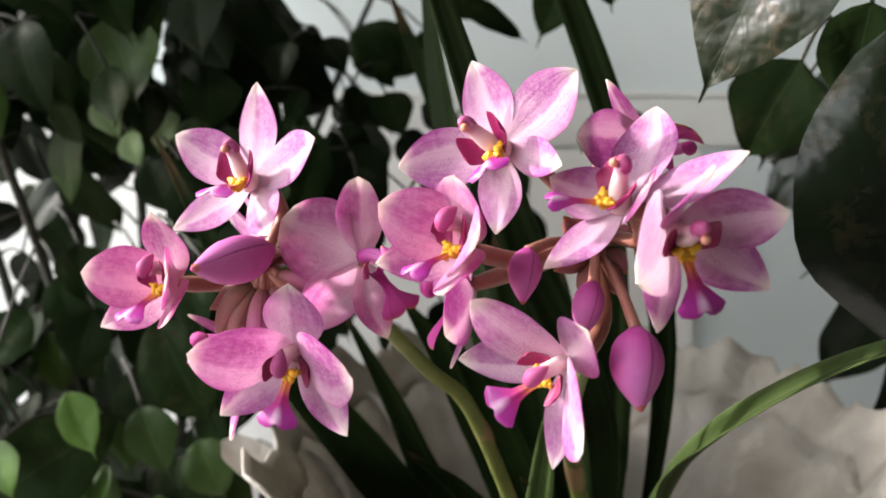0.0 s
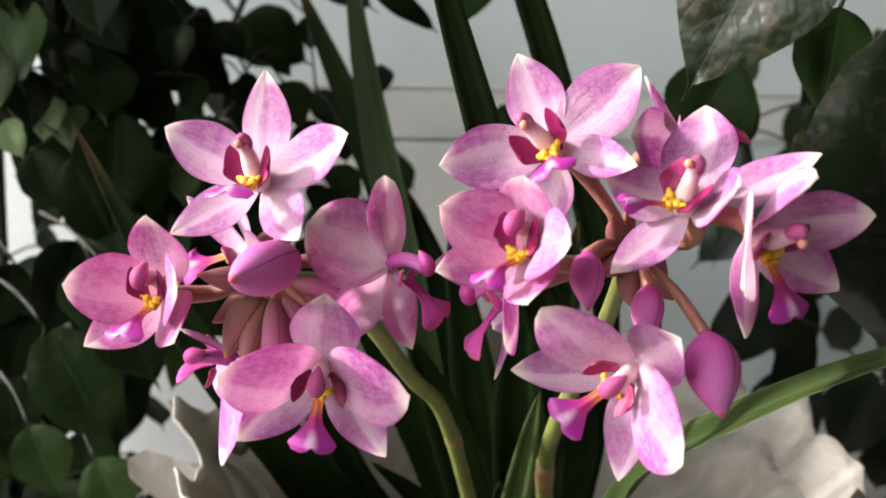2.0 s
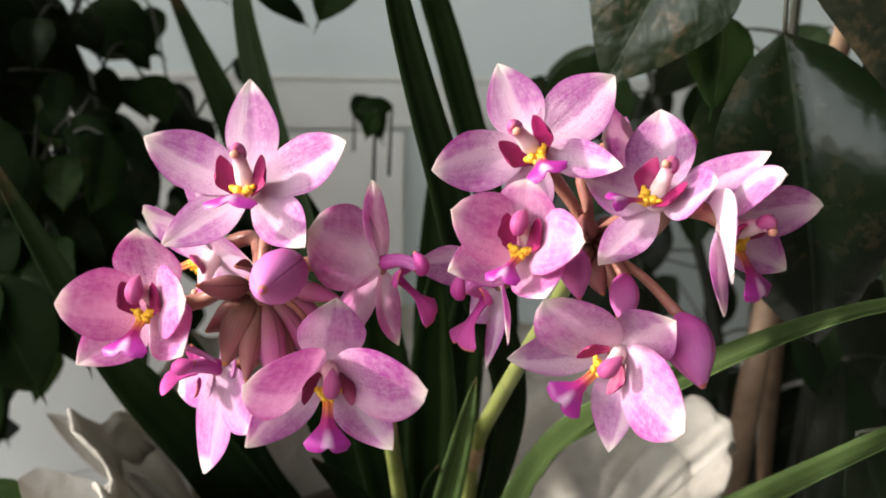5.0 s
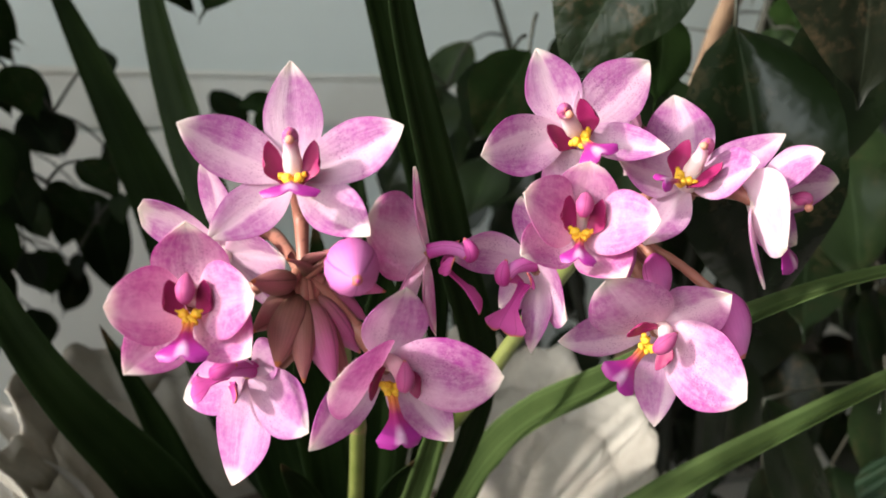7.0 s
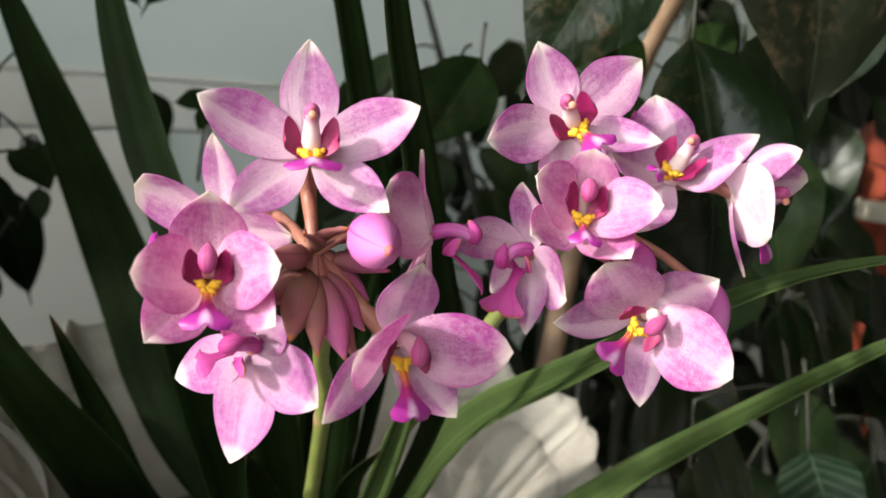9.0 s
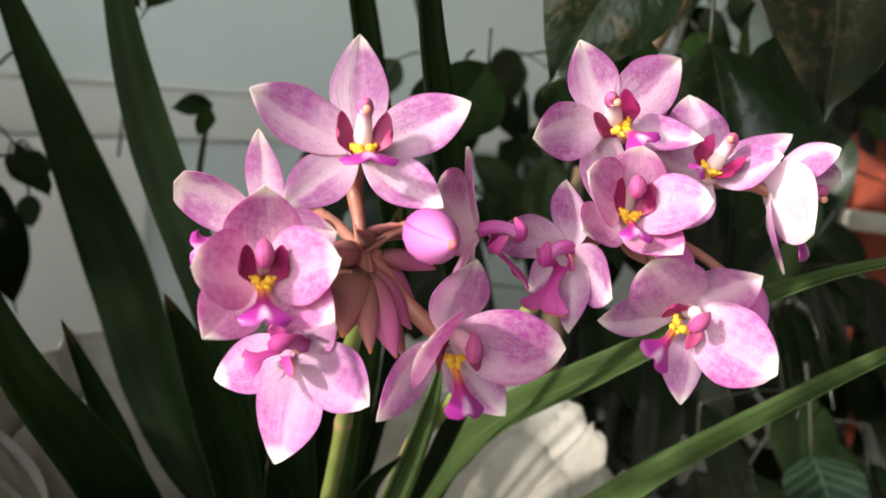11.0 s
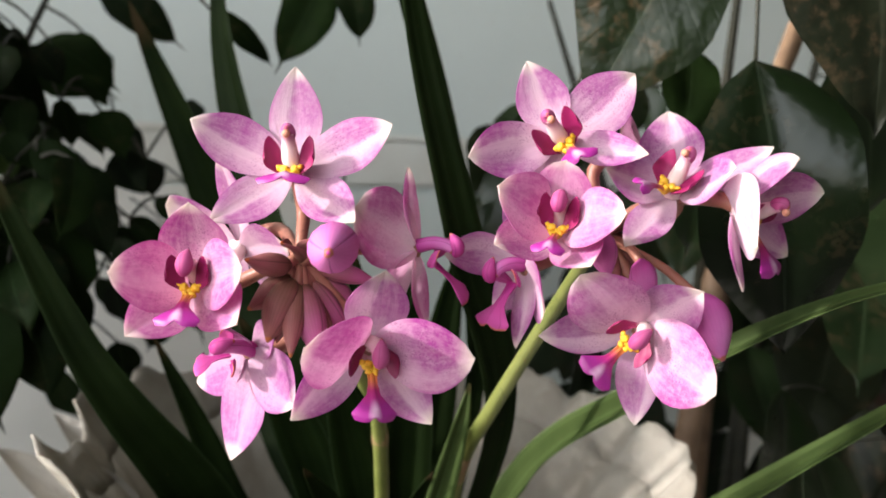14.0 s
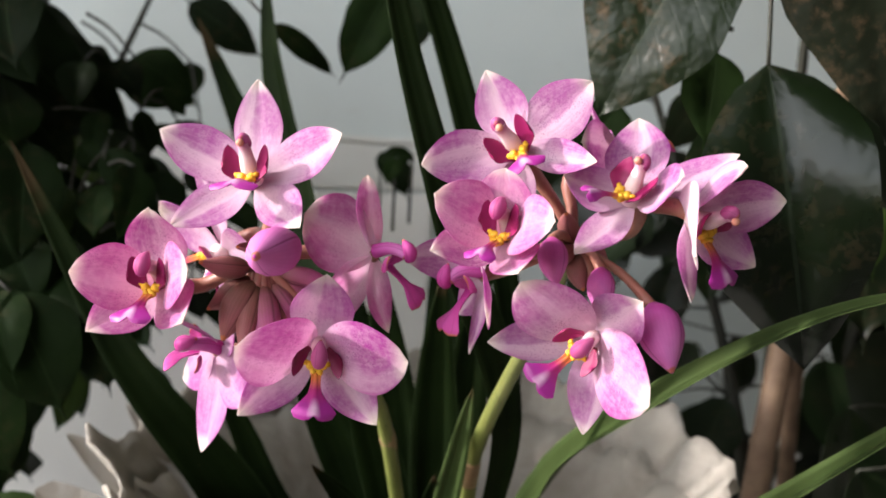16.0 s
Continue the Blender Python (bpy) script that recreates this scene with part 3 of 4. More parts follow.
WX, EX, SY, NY, TOP = -1.1, 1.8, -1.7, 0.97, 2.5
wall("wall_north", WALL, "white painted plaster wall", (WX - 0.12, EX + 0.12, NY, NY + 0.12, 0, TOP))
wall("wall_east", ROOM, "added dim grey plaster wall", (EX, EX + 0.12, SY, NY, 0, TOP))
wall("wall_south", ROOM, "added dim grey plaster wall", (WX - 0.12, EX + 0.12, SY - 0.12, SY, 0, TOP))
wall("wall_west", ROOM, "added dim grey plaster wall", (WX - 0.12, WX, SY, -1.1, 0, TOP), (WX - 0.12, WX, 0.95, NY, 0, TOP), (WX - 0.12, WX, -1.1, 0.95, 0, 0.85), (WX - 0.12, WX, -1.1, 0.95, 2.25, TOP))
ob = part("floor", box(bmesh.new(), WX - 0.12, EX + 0.12, SY - 0.12, NY + 0.12, -0.1, 0), FLOOR)
ob.data.shade_flat()
tagged(ob, "plain grey floor", "floor", kind="structure")
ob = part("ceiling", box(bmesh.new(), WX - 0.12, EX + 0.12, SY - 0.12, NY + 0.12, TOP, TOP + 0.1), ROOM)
ob.data.shade_flat()
tagged(ob, "added plain dim grey ceiling", "ceiling", kind="structure")

SHELF = 0.60
ob = part("shelf", box(bmesh.new(), WX, EX, 0.15, NY, SHELF - 0.04, SHELF), WOOD)
ob.data.shade_flat()
tagged(ob, "painted board shelf along the wall", "shelf", kind="structure")

# rail on the back wall
bm = bmesh.new()
box(bm, WX, EX, NY - 0.004, NY, 0.935, 0.985)
box(bm, WX, EX, NY - 0.0046, NY, 0.985, 0.992)
bmesh.ops.bevel(bm, geom=bm.edges[:], offset=0.002, segments=2, affect="EDGES")
ob = part("trim", bm, RAIL)
ob.data.shade_flat()
tagged(ob, "white moulded rail along the wall", "trim", kind="structure")

# added bright sheet under the rail, for light on the wall's window end
bm = box(bmesh.new(), -0.80, 0.265, NY - 0.005, NY - 0.0005, SHELF, 0.932)
bmesh.ops.bevel(bm, geom=bm.edges[:], offset=0.002, segments=2, affect="EDGES")
ob = part("wall_panel", bm, LIT_WALL)
ob.data.shade_flat()
tagged(ob, "added bright sheet for light on the wall below the rail", "panel", kind="structure")

# ---- orchid ----
CROWN = Vector((0.065, 0.455, 0.735))
orchid = new("ground_orchid")
orchid.location = CROWN
bpy.context.view_layer.update()
tagged(orchid, "ground orchid with two clusters of pink flowers", "orchid")

NODE_L = (-0.0548, 0.2822, 0.9435)
NODE_R = (0.0440, 0.2680, 0.9530)
stalk = part("flower_stalk", tube([CROWN + Vector((-0.01, -0.02, 0)), (0.0372, 0.3993, 0.7966), (0.0120, 0.3590, 0.8700), (-0.0053, 0.3404, 0.8940), (-0.034, 0.300, 0.935), NODE_L], [0.0036, 0.0032, 0.0030, 0.0028, 0.0022], 12, 6), STALK, orchid, "olive green flower stalk")
part("stalk_node", tube([(0.0185, 0.3685, 0.8545), (0.0165, 0.3655, 0.8595), (0.0145, 0.3625, 0.8645)], [0.0031, 0.0036, 0.0031], 12, 3), KNOT, stalk, "brown ring on the stalk")
stalk = part("flower_stalk", tube([CROWN + Vector((0.01, -0.02, 0)), (0.0652, 0.3917, 0.7975), (0.0534, 0.3618, 0.8444), (0.0461, 0.3280, 0.8800), (0.0495, 0.2976, 0.9232), NODE_R], [0.0040, 0.0036, 0.0034, 0.0031, 0.0028, 0.0022], 12, 6), STALK, orchid, "olive green flower stalk")
part("stalk_node", tube([(0.0556, 0.3680, 0.8360), (0.0536, 0.3622, 0.8440), (0.0516, 0.3560, 0.8515)], [0.0036, 0.0040, 0.0036], 12, 3), KNOT, stalk, "pale ring on the stalk")

flower(orchid, (-0.0569, 0.2831, 0.9706), (-0.516, -0.758, 0.398), (0.181, 0.358, 0.916), [
    ("sepal", 90, 29.8, 15, 15.5), ("petal", 20, 31.4, 16, 16), ("petal", 157, 32.1, 17, 16), ("sepal", -44, 27.9, 18, 14), ("sepal", -139, 28.6, 16, 14)], NODE_L, forward=True, lip=1.2)
flower(orchid, (0.0161, 0.2565, 0.9827), (-0.56, -0.80, 0.12), (-0.30, 0.20, 0.93), [
    ("sepal", 94, 25.6, 3, 16), ("petal", 23, 29.5, 1, 18), ("petal", 174, 29.5, 22, 17), ("sepal", -31, 27.7, 25, 10.5), ("sepal", -115, 24.0, -6, 14)], NODE_R, lip_turn=18, forward=True)
flower(orchid, (0.0466, 0.2388, 0.9690), (-0.62, -0.52, 0.59), (0.80, -0.40, 0.45), [
    ("sepal", 90, 33.0, -2, 13), ("petal", 155, 31.0, 0, 20), ("petal", 50, 24.0, 42, 16), ("sepal", -127, 22.0, 26, 15), ("sepal", -60, 26.5, 12, 13)], NODE_R, lip_turn=18, lip=0.5)
flower(orchid, (0.0548, 0.2220, 0.9656), (0.275, -0.896, -0.348), (-0.034, -0.371, 0.928), [
    ("petal", 23, 26.6, 33, 19), ("sepal", -34, 28.3, 23, 15), ("sepal", -120, 25.2, 36, 12)], NODE_R, extra=(((0.0530, 0.2250, 0.9710), (0.0425, 0.2030, 0.9565), (0.83, -0.50, 0.1), 0.0245, 0.06, SUNLIT_PETAL), ((0.0548, 0.2225, 0.9665), (0.0587, 0.2044, 0.9805), (-0.50, -0.22, 0.84), 0.0175, 0.06, PETAL)))
flower(orchid, (0.0073, 0.2424, 0.9577), (-0.626, -0.658, 0.419), (0.353, 0.24, 0.904), [
    ("sepal", 90, 21.2, 47, 18, 0.04, 0.06, 0.0, 1.0), ("petal", 0, 27.2, 46, 17.5, 0.09, 0.06), ("petal", 174, 26.8, 54, 18.5, 0.08, 0.05), ("sepal", -51, 26.1, 42, 15), ("sepal", -138, 25.2, 40, 15)], NODE_R, ROSE, lip=0.75)
flower(orchid, (0.0312, 0.2335, 0.9288), (-0.781, -0.593, -0.198), (0.35, -0.677, 0.647), [
    ("sepal", 90, 26.4, 18, 17), ("petal", 31, 32.5, 38, 24, 0.04, 0.0), ("petal", 172, 29.5, 33, 23, 0.08, 0.0), ("sepal", -38, 27.3, 21, 13), ("sepal", -133, 29.6, 29, 14)], NODE_R, VIVID)
flower(orchid, (-0.0420, 0.2617, 0.9230), (-0.228, -0.947, -0.226), (0.02, -0.237, 0.971), [
    ("sepal", 90, 24.6, 8, 18), ("petal", 18, 31.7, 39, 23, 0.08, 0.0), ("petal", 158, 32.5, 42, 23, 0.08, 0.0), ("sepal", -43, 27.6, 23, 15), ("sepal", -139, 29.0, 19, 15)], NODE_L, VIVID)
flower(orchid, (-0.0831, 0.2871, 0.9389), (-0.516, -0.815, 0.263), (0.123, 0.233, 0.965), [
    ("sepal", 90, 24.0, 34, 19), ("petal", 7, 26.1, 49, 19, 0.07, 0.04), ("petal", -178, 27.7, 53, 19, 0.07, 0.04), ("sepal", -38, 26.5, 40, 16), ("sepal", -130, 25.7, 34, 16)], NODE_L, ROSE)
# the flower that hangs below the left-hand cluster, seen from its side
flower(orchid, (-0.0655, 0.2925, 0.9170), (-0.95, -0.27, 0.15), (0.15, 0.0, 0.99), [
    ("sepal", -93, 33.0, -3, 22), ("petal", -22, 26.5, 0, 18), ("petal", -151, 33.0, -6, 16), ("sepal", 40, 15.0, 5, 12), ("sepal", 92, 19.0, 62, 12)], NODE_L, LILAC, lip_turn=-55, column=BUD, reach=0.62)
# flowers turned away from the light
flower(orchid, (-0.0600, 0.3180, 0.9450), (-0.75, -0.30, -0.50), (-0.489, -0.195, 0.85), [
    ("sepal", 80, 32.8, -5, 12), ("petal", 145, 28.5, 7, 21, -0.05, 0.1, 0.0, 1.7), ("petal", 10, 26.0, 5, 17), ("sepal", -55, 24.0, 5, 14), ("sepal", -140, 24.0, 5, 14)], NODE_L, lip_turn=-110)
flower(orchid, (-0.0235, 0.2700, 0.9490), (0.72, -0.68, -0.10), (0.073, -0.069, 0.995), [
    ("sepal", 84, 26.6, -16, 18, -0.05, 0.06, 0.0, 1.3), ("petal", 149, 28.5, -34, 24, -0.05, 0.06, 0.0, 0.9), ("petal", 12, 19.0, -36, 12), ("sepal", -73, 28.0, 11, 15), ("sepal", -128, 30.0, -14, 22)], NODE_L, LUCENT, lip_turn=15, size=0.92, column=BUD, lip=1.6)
flower(orchid, (0.0085, 0.2600, 0.9440), (-0.952, 0.0, -0.307), (-0.307, 0.0, 0.952), [
    ("sepal", 84, 25.0, 5, 14), ("petal", 150, 26.8, 42, 17, -0.14), ("petal", -17, 25.5, 25, 19), ("sepal", -72, 25.6, 32, 14), ("sepal", -135, 20.0, 20, 12)], NODE_R, size=0.95, column=BUD, lip=1.5)
flower(orchid, (0.0580, 0.2680, 0.9820), (0.85, -0.50, 0.10), (-0.07, 0.08, 0.995), [
    ("sepal", 107, 26.5, -24, 13), ("petal", 171, 33.0, -23, 18), ("petal", 20, 18.0, -10, 12), ("sepal", -60, 20.0, -10, 12), ("sepal", -130, 22.0, -10, 12)], NODE_R, lip_turn=-111, size=0.85, column=BUD)

bud(orchid, (-0.0490, 0.2660, 0.9530), (-0.0650, 0.2395, 0.9525), 0.0135, NODE_L, label="plump pink bud about to open")
bud(orchid, (0.0484, 0.2284, 0.9394), (0.0474, 0.2156, 0.9224), 0.0135, NODE_R, label="plump pink hanging bud")
bud(orchid, (0.0225, 0.2440, 0.9570), (0.0205, 0.2360, 0.9440), 0.0090, NODE_R)
bud(orchid, (0.0400, 0.2440, 0.9480), (0.0360, 0.2360, 0.9350), 0.0085, NODE_R)
for a, b, d, w in ((-0.011, -0.008, -0.017, 0.0105), (0.001, -0.013, -0.022, 0.0090), (0.012, -0.006, -0.018, 0.0075), (-0.014, -0.002, -0.010, 0.0080), (0.017, -0.001, -0.012, 0.0065), (-0.017, -0.008, 0.003, 0.0070), (-0.004, 0.004, -0.020, 0.0075), (0.007, -0.010, -0.024, 0.0066), (-0.007, -0.013, -0.020, 0.0070), (0.019, -0.006, -0.004, 0.0060)):
    n = Vector(NODE_L)
    way = Vector((a, b, d))
    bud(orchid, n + way * 0.22, n + way * 1.15, w, NODE_L, BUD_MID if a > 0.01 or w == 0.0090 else BUD_BROWN, "dusky pink closed bud")
for a, b, d, w in ((-0.010, -0.012, 0.010, 0.0070), (-0.004, -0.014, -0.012, 0.0075), (0.006, -0.014, -0.010, 0.0070), (-0.012, -0.010, -0.004, 0.0065)):
    n = Vector(NODE_R)
    way = Vector((a, b, d))
    bud(orchid, n + way * 0.22, n + way * 1.1, w, NODE_R, BUD_BROWN, "dusky pink closed bud")

for node, ways in ((NODE_L, ((-0.6, -0.5, 0.5), (0.5, -0.6, 0.45), (0.1, -0.8, 0.6), (0.8, 0.1, 0.3))), (NODE_R, ((-0.5, -0.7, 0.4), (0.5, -0.6, -0.4), (0.7, -0.2, 0.4)))):
    for way in ways:
        n, w = Vector(node), Vector(way)
        part("bract", tepal(n + w * 0.001, n + w * 0.015, Vector((0, -0.4, 0.9)), 0.0065, "sepal", 0.10, 0.30), BUD_BROWN, orchid, "dusky pink pointed bract")

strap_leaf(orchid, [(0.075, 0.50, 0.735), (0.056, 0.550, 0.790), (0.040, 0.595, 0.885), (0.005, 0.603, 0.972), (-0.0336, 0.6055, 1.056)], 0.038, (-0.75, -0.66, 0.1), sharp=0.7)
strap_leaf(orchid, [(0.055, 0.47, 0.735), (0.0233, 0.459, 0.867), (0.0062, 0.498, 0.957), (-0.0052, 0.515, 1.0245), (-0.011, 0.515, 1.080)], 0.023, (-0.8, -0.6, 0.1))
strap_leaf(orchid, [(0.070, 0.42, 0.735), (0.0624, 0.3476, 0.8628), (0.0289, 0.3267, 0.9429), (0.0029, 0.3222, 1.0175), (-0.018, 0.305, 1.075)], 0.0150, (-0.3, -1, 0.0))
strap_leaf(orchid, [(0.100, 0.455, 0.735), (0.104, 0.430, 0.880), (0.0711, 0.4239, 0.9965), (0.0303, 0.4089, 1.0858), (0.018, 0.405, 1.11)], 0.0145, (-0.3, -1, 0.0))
strap_leaf(orchid, [(0.085, 0.42, 0.735), (0.094, 0.370, 0.828), (0.094, 0.300, 0.884), (0.111, 0.220, 0.937), (0.121, 0.135, 0.962)], 0.031, (-0.55, -0.35, 0.8), fold=0.34, sharp=1.35, taper=0.85, material=SUNLIT_BLADE)
strap_leaf(orchid, [(0.100, 0.43, 0.735), (0.128, 0.345, 0.785), (0.142, 0.290, 0.838), (0.144, 0.206, 0.909), (0.150, 0.160, 0.938)], 0.021, (-0.55, -0.35, 0.8), fold=0.34, sharp=1.1, taper=0.75, material=SUNLIT_BLADE)
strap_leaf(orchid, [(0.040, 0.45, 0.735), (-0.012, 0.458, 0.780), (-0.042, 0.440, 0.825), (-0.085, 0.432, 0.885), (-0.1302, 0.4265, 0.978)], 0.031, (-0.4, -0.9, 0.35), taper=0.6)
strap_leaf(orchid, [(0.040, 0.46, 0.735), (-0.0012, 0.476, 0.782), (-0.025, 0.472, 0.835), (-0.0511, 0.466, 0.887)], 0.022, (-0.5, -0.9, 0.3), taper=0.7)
strap_leaf(orchid, [(0.055, 0.42, 0.735), (0.040, 0.37, 0.80), (0.040, 0.345, 0.86), (0.043, 0.3405, 0.8864)], 0.0115, (-0.5, -1, 0.1), fold=0.3, material=SUNLIT_BLADE)
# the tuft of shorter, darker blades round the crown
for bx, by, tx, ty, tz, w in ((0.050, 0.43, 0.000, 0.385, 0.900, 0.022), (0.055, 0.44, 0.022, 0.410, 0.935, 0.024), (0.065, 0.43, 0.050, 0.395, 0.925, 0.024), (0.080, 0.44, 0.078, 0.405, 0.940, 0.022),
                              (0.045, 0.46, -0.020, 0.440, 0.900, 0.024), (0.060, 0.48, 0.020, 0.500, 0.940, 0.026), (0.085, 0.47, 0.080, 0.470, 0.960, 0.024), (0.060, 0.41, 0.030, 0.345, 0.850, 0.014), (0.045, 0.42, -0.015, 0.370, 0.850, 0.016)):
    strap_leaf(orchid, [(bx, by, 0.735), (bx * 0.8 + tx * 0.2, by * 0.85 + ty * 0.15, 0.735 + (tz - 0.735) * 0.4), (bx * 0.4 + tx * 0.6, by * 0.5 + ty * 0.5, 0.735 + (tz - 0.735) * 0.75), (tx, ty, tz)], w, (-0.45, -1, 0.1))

# pot, soil and wrap
def lathe(profile, sides, ripple=None):
    """A turned shape about z from (radius, height) pairs."""
    bm = bmesh.new()
    rings = []
    for i, (r, z) in enumerate(profile):
        ring = []
        for k in range(sides):
            a = 2 * math.pi * k / sides
            dr, dz = ripple(a, i / (len(profile) - 1)) if ripple else (0, 0)
            ring.append(bm.verts.new(((r + dr) * math.cos(a), (r + dr) * math.sin(a), z + dz)))
        rings.append(ring)
    for i in range(len(rings) - 1):
        for k in range(sides):
            bm.faces.new((rings[i][k], rings[i][(k + 1) % sides], rings[i + 1][(k + 1) % sides], rings[i + 1][k]))
    return bm


POT = Matrix.Translation((0.07, 0.46, SHELF))
pot = part("plant_pot", lathe([(0.001, 0.004), (0.065, 0.004), (0.068, 0.0), (0.070, 0.004), (0.092, 0.118), (0.096, 0.120), (0.097, 0.142), (0.094, 0.145), (0.088, 0.142), (0.084, 0.110), (0.001, 0.108)], 48), POT_BROWN)
pot.matrix_world = POT
tagged(pot, "dark brown pot wrapped in white fabric", "plant pot")
bpy.context.view_layer.update()
soil = part("soil", lathe([(0.087, 0.120), (0.087, 0.1345), (0.06, 0.137), (0.03, 0.135), (0.001, 0.138)], 40, lambda a, v: (0, 0.002 * math.sin(5 * a + 9 * v))), SOIL, pot, "dark crumbly soil")
soil.matrix_world = POT


def ruffle(a, v):
    """Pleats of the wrap: broad square tabs on its shady side, soft crinkles on the other, and a rim that stands higher at the back."""
    def saw(k, phase):
        return 2 / math.pi * math.asin(math.sin(k * a + phase))

    shady = max(0.0, -math.cos(a))
    tab = math.tanh(3.0 * math.sin(15 * a + 0.5 + 0.5 * math.sin(3 * a)))
    fold = (saw(11, 0.7) * 0.6 + saw(17, 2.1) * 0.35 + math.sin(31 * a) * 0.12) * (1 - 0.6 * shady) + 0.55 * tab * shady
    deep = 0.011
    rim = 0.012 * math.sin(a) + 0.006 * saw(17, 0.4) * (1 - shady) + 0.007 * shady * tab + 0.003 * saw(41, 0.0)
    return 0.004 * shady * v + deep * fold * v * v, v * v * rim


wrap = part("pot_wrap", lathe([(0.099, 0.002), (0.101, 0.06), (0.104, 0.12), (0.112, 0.15), (0.120, 0.172), (0.131, 0.188), (0.142, 0.202)], 240, lambda a, v: ruffle(a, v * 0.75)), FABRIC)
wrap.matrix_world = POT
bpy.context.view_layer.update()
rim = part("ruffled_rim", lathe([(0.142, 0.202), (0.147, 0.208), (0.152, 0.214), (0.156, 0.220), (0.160, 0.226)], 240, lambda a, v: ruffle(a, 0.75 + v * 0.25)), FABRIC, wrap)
rim.matrix_world = POT
for cloth in (wrap, rim):
    mod = cloth.modifiers.new("thickness", "SOLIDIFY")
    mod.thickness = 0.0012
for turn, reach, top, wide in ((168, 0.198, 0.202, 0.024), (150, 0.206, 0.211, 0.025), (134, 0.206, 0.214, 0.024), (119, 0.200, 0.220, 0.025), (142, 0.156, 0.212, 0.028), (157, 0.156, 0.206, 0.028), (172, 0.156, 0.202, 0.028)):
    way = Vector((math.cos(radians(turn)), math.sin(radians(turn)), 0))
    root, tip = way * 0.122 + Vector((0, 0, 0.165)), way * reach + Vector((0, 0, top))
    flap = part("tab", tepal(root, tip, Vector((-0.5, -0.6, 0.9)), wide, "sepal", -0.10, 0.25, 0.0, 0.0 if reach > 0.2 else 2.0), SUNLIT_FABRIC, wrap)
    flap.matrix_world = POT
tagged(wrap, "crinkled white fabric wrap flaring round the pot", "pot wrap")


# ---- other plants ----
def shrub(name, root, label):
    ob = new(name)
    ob.location = root
    bpy.context.view_layer.update()
    return tagged(ob, label, "plant")


def gather(heap, bm):
    """Add one bmesh to another."""
    me = bpy.data.meshes.new("gathered")
    bm.to_mesh(me)
    bm.free()
    heap.from_mesh(me)
    bpy.data.meshes.remove(me)


def leafy(plant, base, tip, facing, width, material, petiole_from=None, **shape):
    base = Vector(base)
    bm = broad_leaf(base, tip, facing, width, **shape)
    leaf = part("leaf", bm, material, plant)
    if petiole_from:
        start = Vector(petiole_from)
        part("petiole", tube([start, start.lerp(base, 0.5) + Vector((0, 0, 0.004)), base], [0.0012, 0.0010, 0.0009], 6, 4), TWIG, leaf)
    return leaf


ficus_far = (lambda b: b.y > 0.68 or b.x < -0.40, bmesh.new(), bmesh.new())
tree_far = (lambda b: b.y > 0.55 or b.x > 0.55, bmesh.new(), bmesh.new())
random.seed(11)
ficus = shrub("leafy_shrub", (-0.25, 0.70, SHELF), "dark green shrub with many small oval leaves")
stems = []
for x0, y0, x1, y1, h in ((-0.30, 0.70, -0.42, 0.66, 0.62), (-0.24, 0.72, -0.20, 0.62, 0.66), (-0.22, 0.70, -0.08, 0.70, 0.60), (-0.27, 0.68, -0.30, 0.52, 0.55), (-0.20, 0.72, -0.02, 0.80, 0.55)):
    pts = [Vector((x0, y0, SHELF)), Vector((x0 * 0.8 + x1 * 0.2, y0, SHELF + h * 0.35)), Vector((x0 * 0.4 + x1 * 0.6, (y0 + y1) / 2, SHELF + h * 0.7)), Vector((x1, y1, SHELF + h))]
    part("stem", tube(pts, [0.005, 0.004, 0.003, 0.0015], 7, 5), TWIG, ficus)
    stems.append(smooth_line(pts, 8))
def nearest(lines, p):
    return min((q for line in lines for q in line), key=lambda q: (q - p).length)


# open slots between the shrub's twigs: from, to, half width
GAPS = (((-0.167, 0.50, 0.942), (-0.295, 0.97, 0.888), 0.016), ((-0.172, 0.50, 0.926), (-0.305, 0.97, 0.856), 0.012), ((-0.150, 0.50, 1.000), (-0.261, 0.97, 1.001), 0.013),
        ((-0.141, 0.50, 0.964), (-0.245, 0.97, 0.931), 0.011), ((-0.188, 0.50, 1.015), (-0.336, 0.97, 1.029), 0.012))


def in_gap(gap, b, tip, wide):
    a, way = Vector(gap[0]), (Vector(gap[1]) - Vector(gap[0])).normalized()
    return any(((q - a) - way * (q - a).dot(way)).length < gap[2] * 0.6 + wide * 0.14 for q in (b.lerp(tip, 0.2), b.lerp(tip, 0.5), b.lerp(tip, 0.8)))


